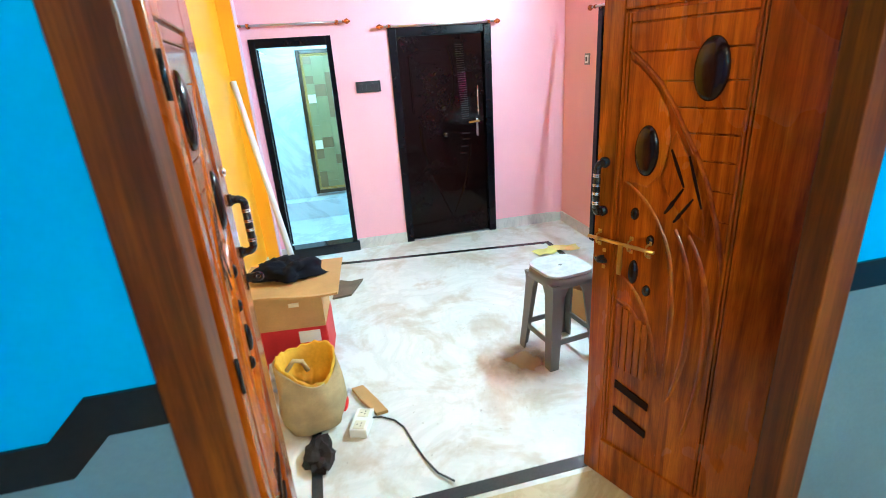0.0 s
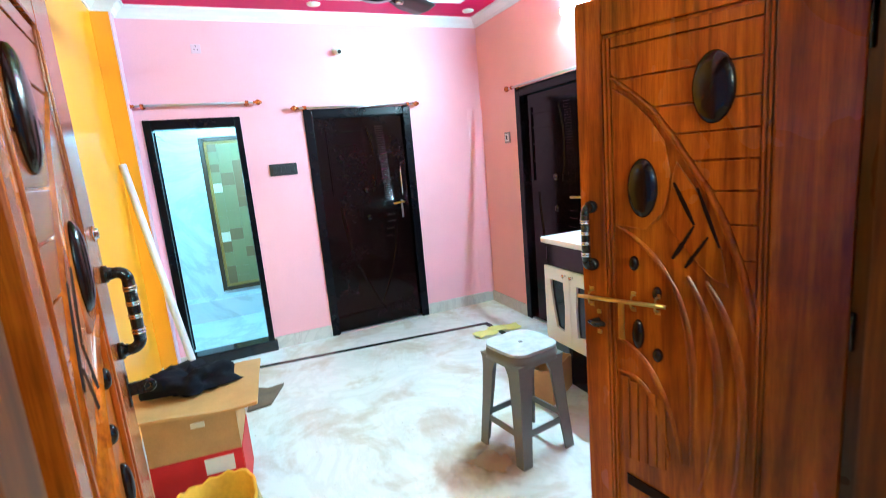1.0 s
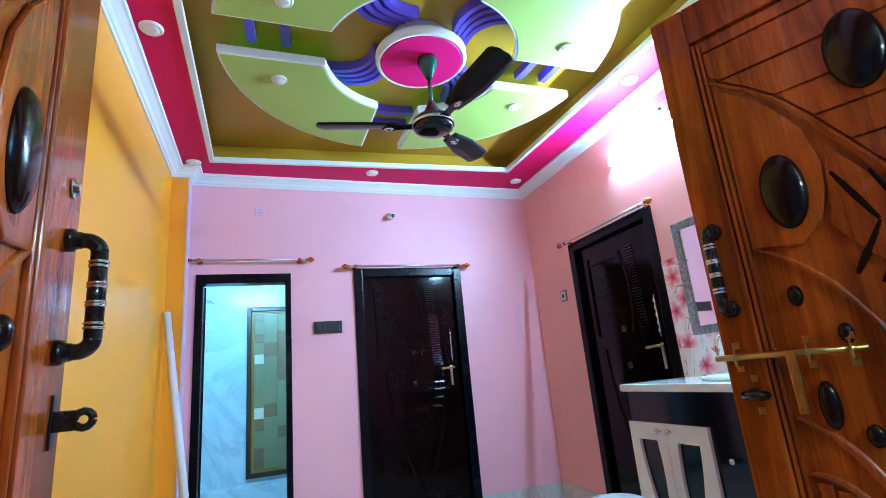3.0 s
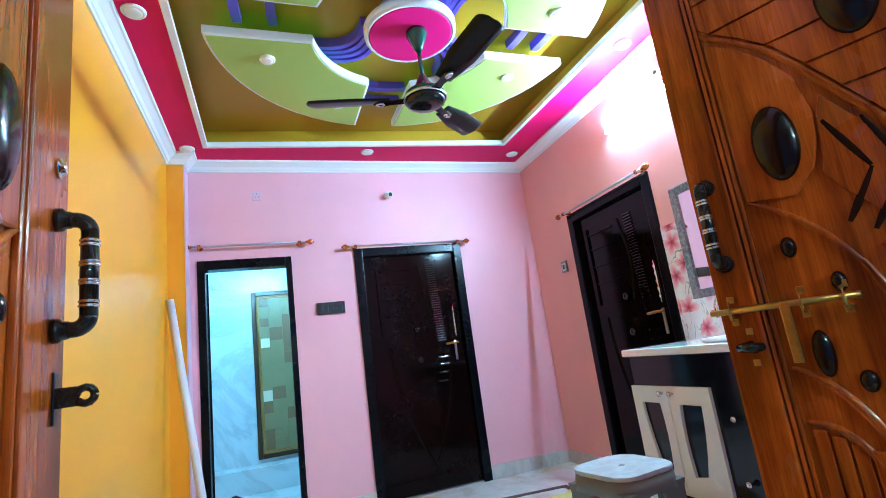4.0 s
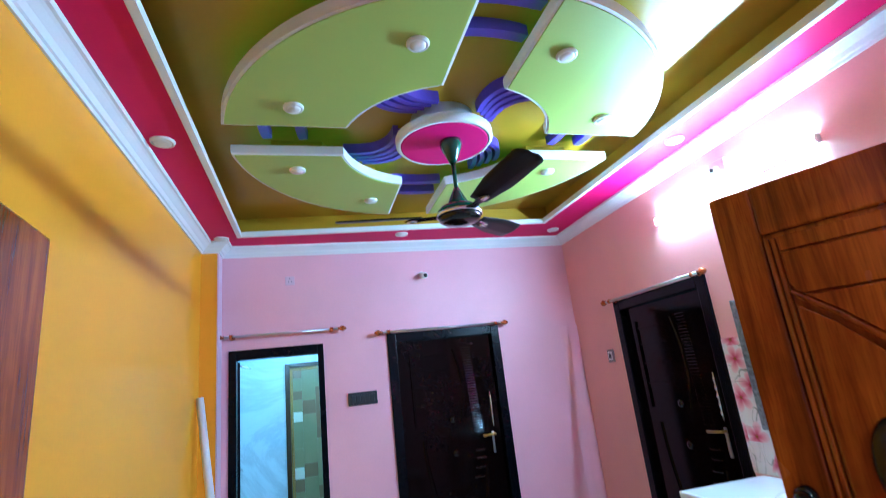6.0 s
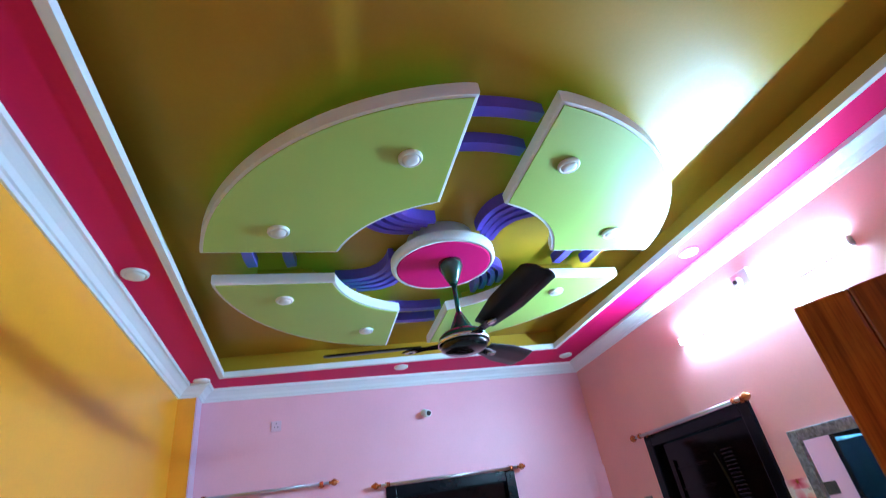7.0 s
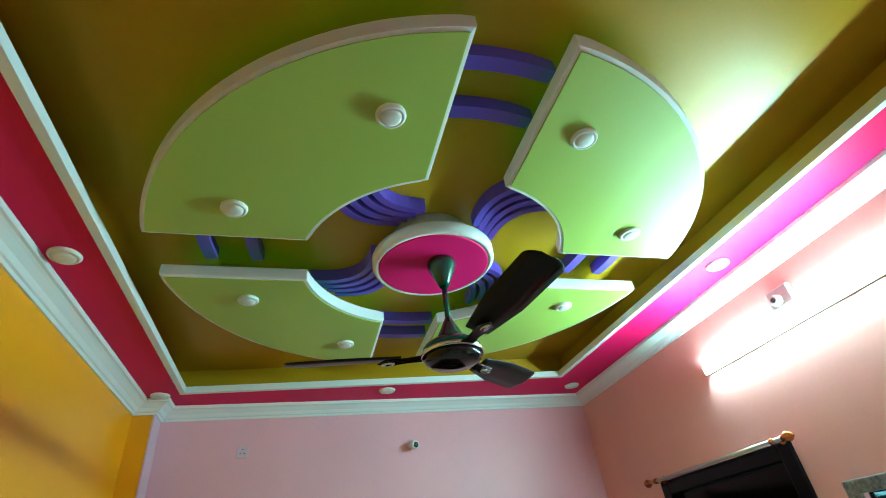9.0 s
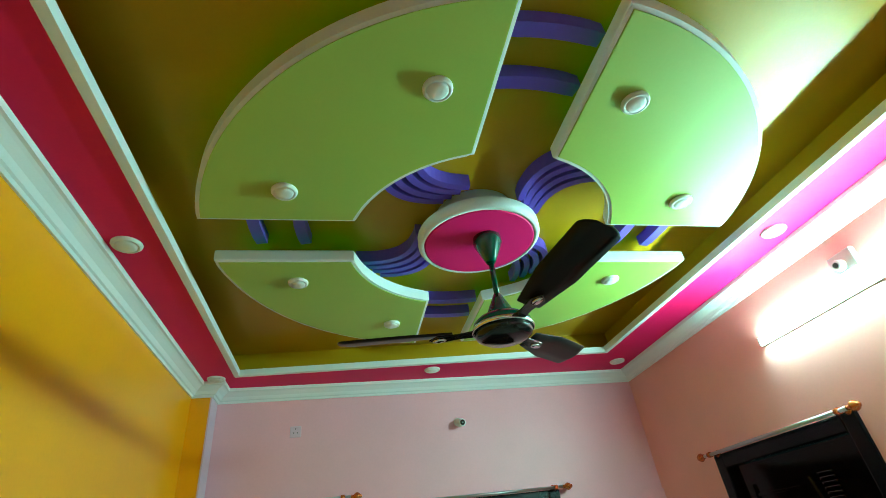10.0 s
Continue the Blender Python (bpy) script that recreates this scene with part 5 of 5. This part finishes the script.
# plastic bag behind the sack
bm = bmesh.new()
bmesh.ops.create_icosphere(bm, subdivisions=3, radius=1.0)
for v in bm.verts:
    p = v.co.copy()
    k = 0.8 + 0.35 * noise.noise(p * 2.2) + 0.15 * noise.noise(p * 6)
    v.co = Vector((p.x * 0.12 * k, p.y * 0.10 * k, max(p.z * 0.17 * k, -0.12)))
tagged(part("plastic_bag", bm, "bag_blue", at=pose(0.045, 3.14, 0.12)), "crumpled pale blue-white plastic bag on the floor", "bag")
bm = bmesh.new()
bmesh.ops.create_icosphere(bm, subdivisions=3, radius=1.0)
for v in bm.verts:
    p = v.co.copy()
    k = 0.8 + 0.4 * noise.noise(p * 2.7 + Vector((5, 0, 1)))
    v.co = Vector((p.x * 0.09 * k, p.y * 0.15 * k, max(p.z * 0.05 * k, -0.02)))
tagged(part("dark_cloth", bm, "rag", at=pose(0.20, 2.56, 0.022)), "dark brown rag on the marble floor", "cloth")
# red tool, cardboard scraps, extension board
th = empty("hand_tool", pose(0.348, 2.93, 0.0, 0, 0, 80), "small red plastic handled tool on the floor", "tool")
bm = bmesh.new()
tube(bm, [(-0.07, 0, 0.018), (-0.04, 0, 0.02), (0.0, 0, 0.018), (0.04, 0, 0.016)], 0.015, 10, [0.009, 0.017, 0.015, 0.009])
part("grip", bm, "red", th, "red plastic grip")
bm = bmesh.new()
tube(bm, [(0.04, 0, 0.014), (0.14, 0, 0.006)], 0.005, 8)
part("shank", bm, "steel", th)
bm = bmesh.new()
prism(bm, [(-0.15, -0.025), (-0.02, -0.04), (0.14, -0.04), (0.16, 0.02), (0.03, 0.03), (-0.13, 0.04)], 0, 0.02, 0.003)
tagged(part("cardboard_scrap", bm, "card", at=pose(0.475, 2.92, 0.001, 0, 0, -64)), "torn brown cardboard scrap on the floor", "cardboard")
th = empty("extension_board", pose(0.42, 2.72, 0, 0, 0, 70), "white extension socket board with a grey cable", "extension board")
part("body", boxes((-0.085, 0.085, -0.045, 0.045, 0.0, 0.05), bevel=0.006), "plastic_white", th)
for x in (-0.045, 0.045):
    part("socket_insert", boxes((x - 0.03, x + 0.03, -0.028, 0.028, 0.049, 0.053), bevel=0.002), "bath_pale", th)
    bm = bmesh.new()
    for dx, dy in ((0, 0.012), (-0.01, -0.008), (0.01, -0.008)):
        lathe(bm, [(0.004, 0.052), (0.004, 0.0536)], 8, pose(x + dx, dy, 0))
    part("pin_holes", bm, "switch_dark", th)
bm = bmesh.new()
line = [(0.455, 2.74, 0.03), (0.52, 2.76, 0.006), (0.585, 2.71, 0.006), (0.625, 2.64, 0.006), (0.65, 2.52, 0.006), (0.68, 2.40, 0.006), (0.72, 2.29, 0.011), (0.78, 2.22, 0.011)]
tube(bm, line, 0.005, 8)
tagged(part("power_cable", bm, "cable"), "thin dark grey power cable on the marble floor", "cable")

# heaps of sawdust and stray papers
bm = bmesh.new()
seg, nr = 40, 8
prev = None
for i in range(nr + 1):
    u = i / nr
    ring = []
    for k in range(seg):
        a = 2 * math.pi * k / seg
        r = u * 0.27 * (1 + 0.28 * noise.noise(Vector((math.cos(a) * 1.6, math.sin(a) * 1.6, 4))))
        ring.append(bm.verts.new((r * math.cos(a), r * math.sin(a) * 1.05, 0.0008 + 0.014 * (1 - u * u) ** 2)))
    if prev:
        for k in range(seg):
            bm.faces.new((prev[k], prev[(k + 1) % seg], ring[(k + 1) % seg], ring[k])).smooth = True
    prev = ring
bmesh.ops.remove_doubles(bm, verts=bm.verts[:], dist=0.0002)
tagged(part("sawdust_heap", bm, "sand", at=pose(1.43, 2.98, 0)), "thin spread of brown sawdust on the marble floor", "sawdust", kind="stuff")
for x, y, a, wd in ((2.32, 4.60, 10, 0.10), (2.53, 4.62, -8, 0.14)):
    bm = bmesh.new()
    n = 6
    g = [[bm.verts.new((-wd + 2 * wd * i / n, -0.07 + 0.14 * j / n, 0.012 + 0.01 * math.sin(i * 1.1) * math.cos(j * 0.9))) for j in range(n + 1)] for i in range(n + 1)]
    for i in range(n):
        for j in range(n):
            bm.faces.new((g[i][j], g[i + 1][j], g[i + 1][j + 1], g[i][j + 1]))
    ob = tagged(part("paper_sheet", bm, "paper_yellow", at=pose(x, y, 0, 0, 0, a)), "crumpled pale yellow paper on the floor", "paper", "loose papers")
    ob.modifiers.new("thickness", "SOLIDIFY").thickness = 0.002
bm = bmesh.new()
prism(bm, [(-0.10, -0.20), (0.05, -0.16), (0.13, 0.14), (0.02, 0.10), (-0.08, 0.16)], 0, 0.02, 0.004)
tagged(part("cardboard_scrap", bm, "scrap", at=pose(0.45, 4.50, 0.001, 0, 0, -8)), "torn grey-brown cardboard scrap on the marble floor", "cardboard")
th = empty("carton_flat", pose(2.12, 3.45, 0.0, 0, 0, 30), "open brown carton beside the stool", "box")
for r in ((-0.16, 0.16, -0.12, -0.115, 0, 0.22), (-0.16, 0.16, 0.115, 0.12, 0, 0.22), (-0.16, -0.155, -0.115, 0.115, 0, 0.22), (0.155, 0.16, -0.115, 0.115, 0, 0.22), (-0.155, 0.155, -0.115, 0.115, 0, 0.005)):
    part("carton_side", boxes(r), "card", th)

# white pipe leaning against the orange wall
bm = bmesh.new()
tube(bm, [(0.05, 4.83, 0.006), (-0.222, 5.20, 1.715)], 0.0265, 18)
tagged(part("plastic_pipe", bm, "pvc"), "white plastic pipe leaning on the orange wall", "pipe")
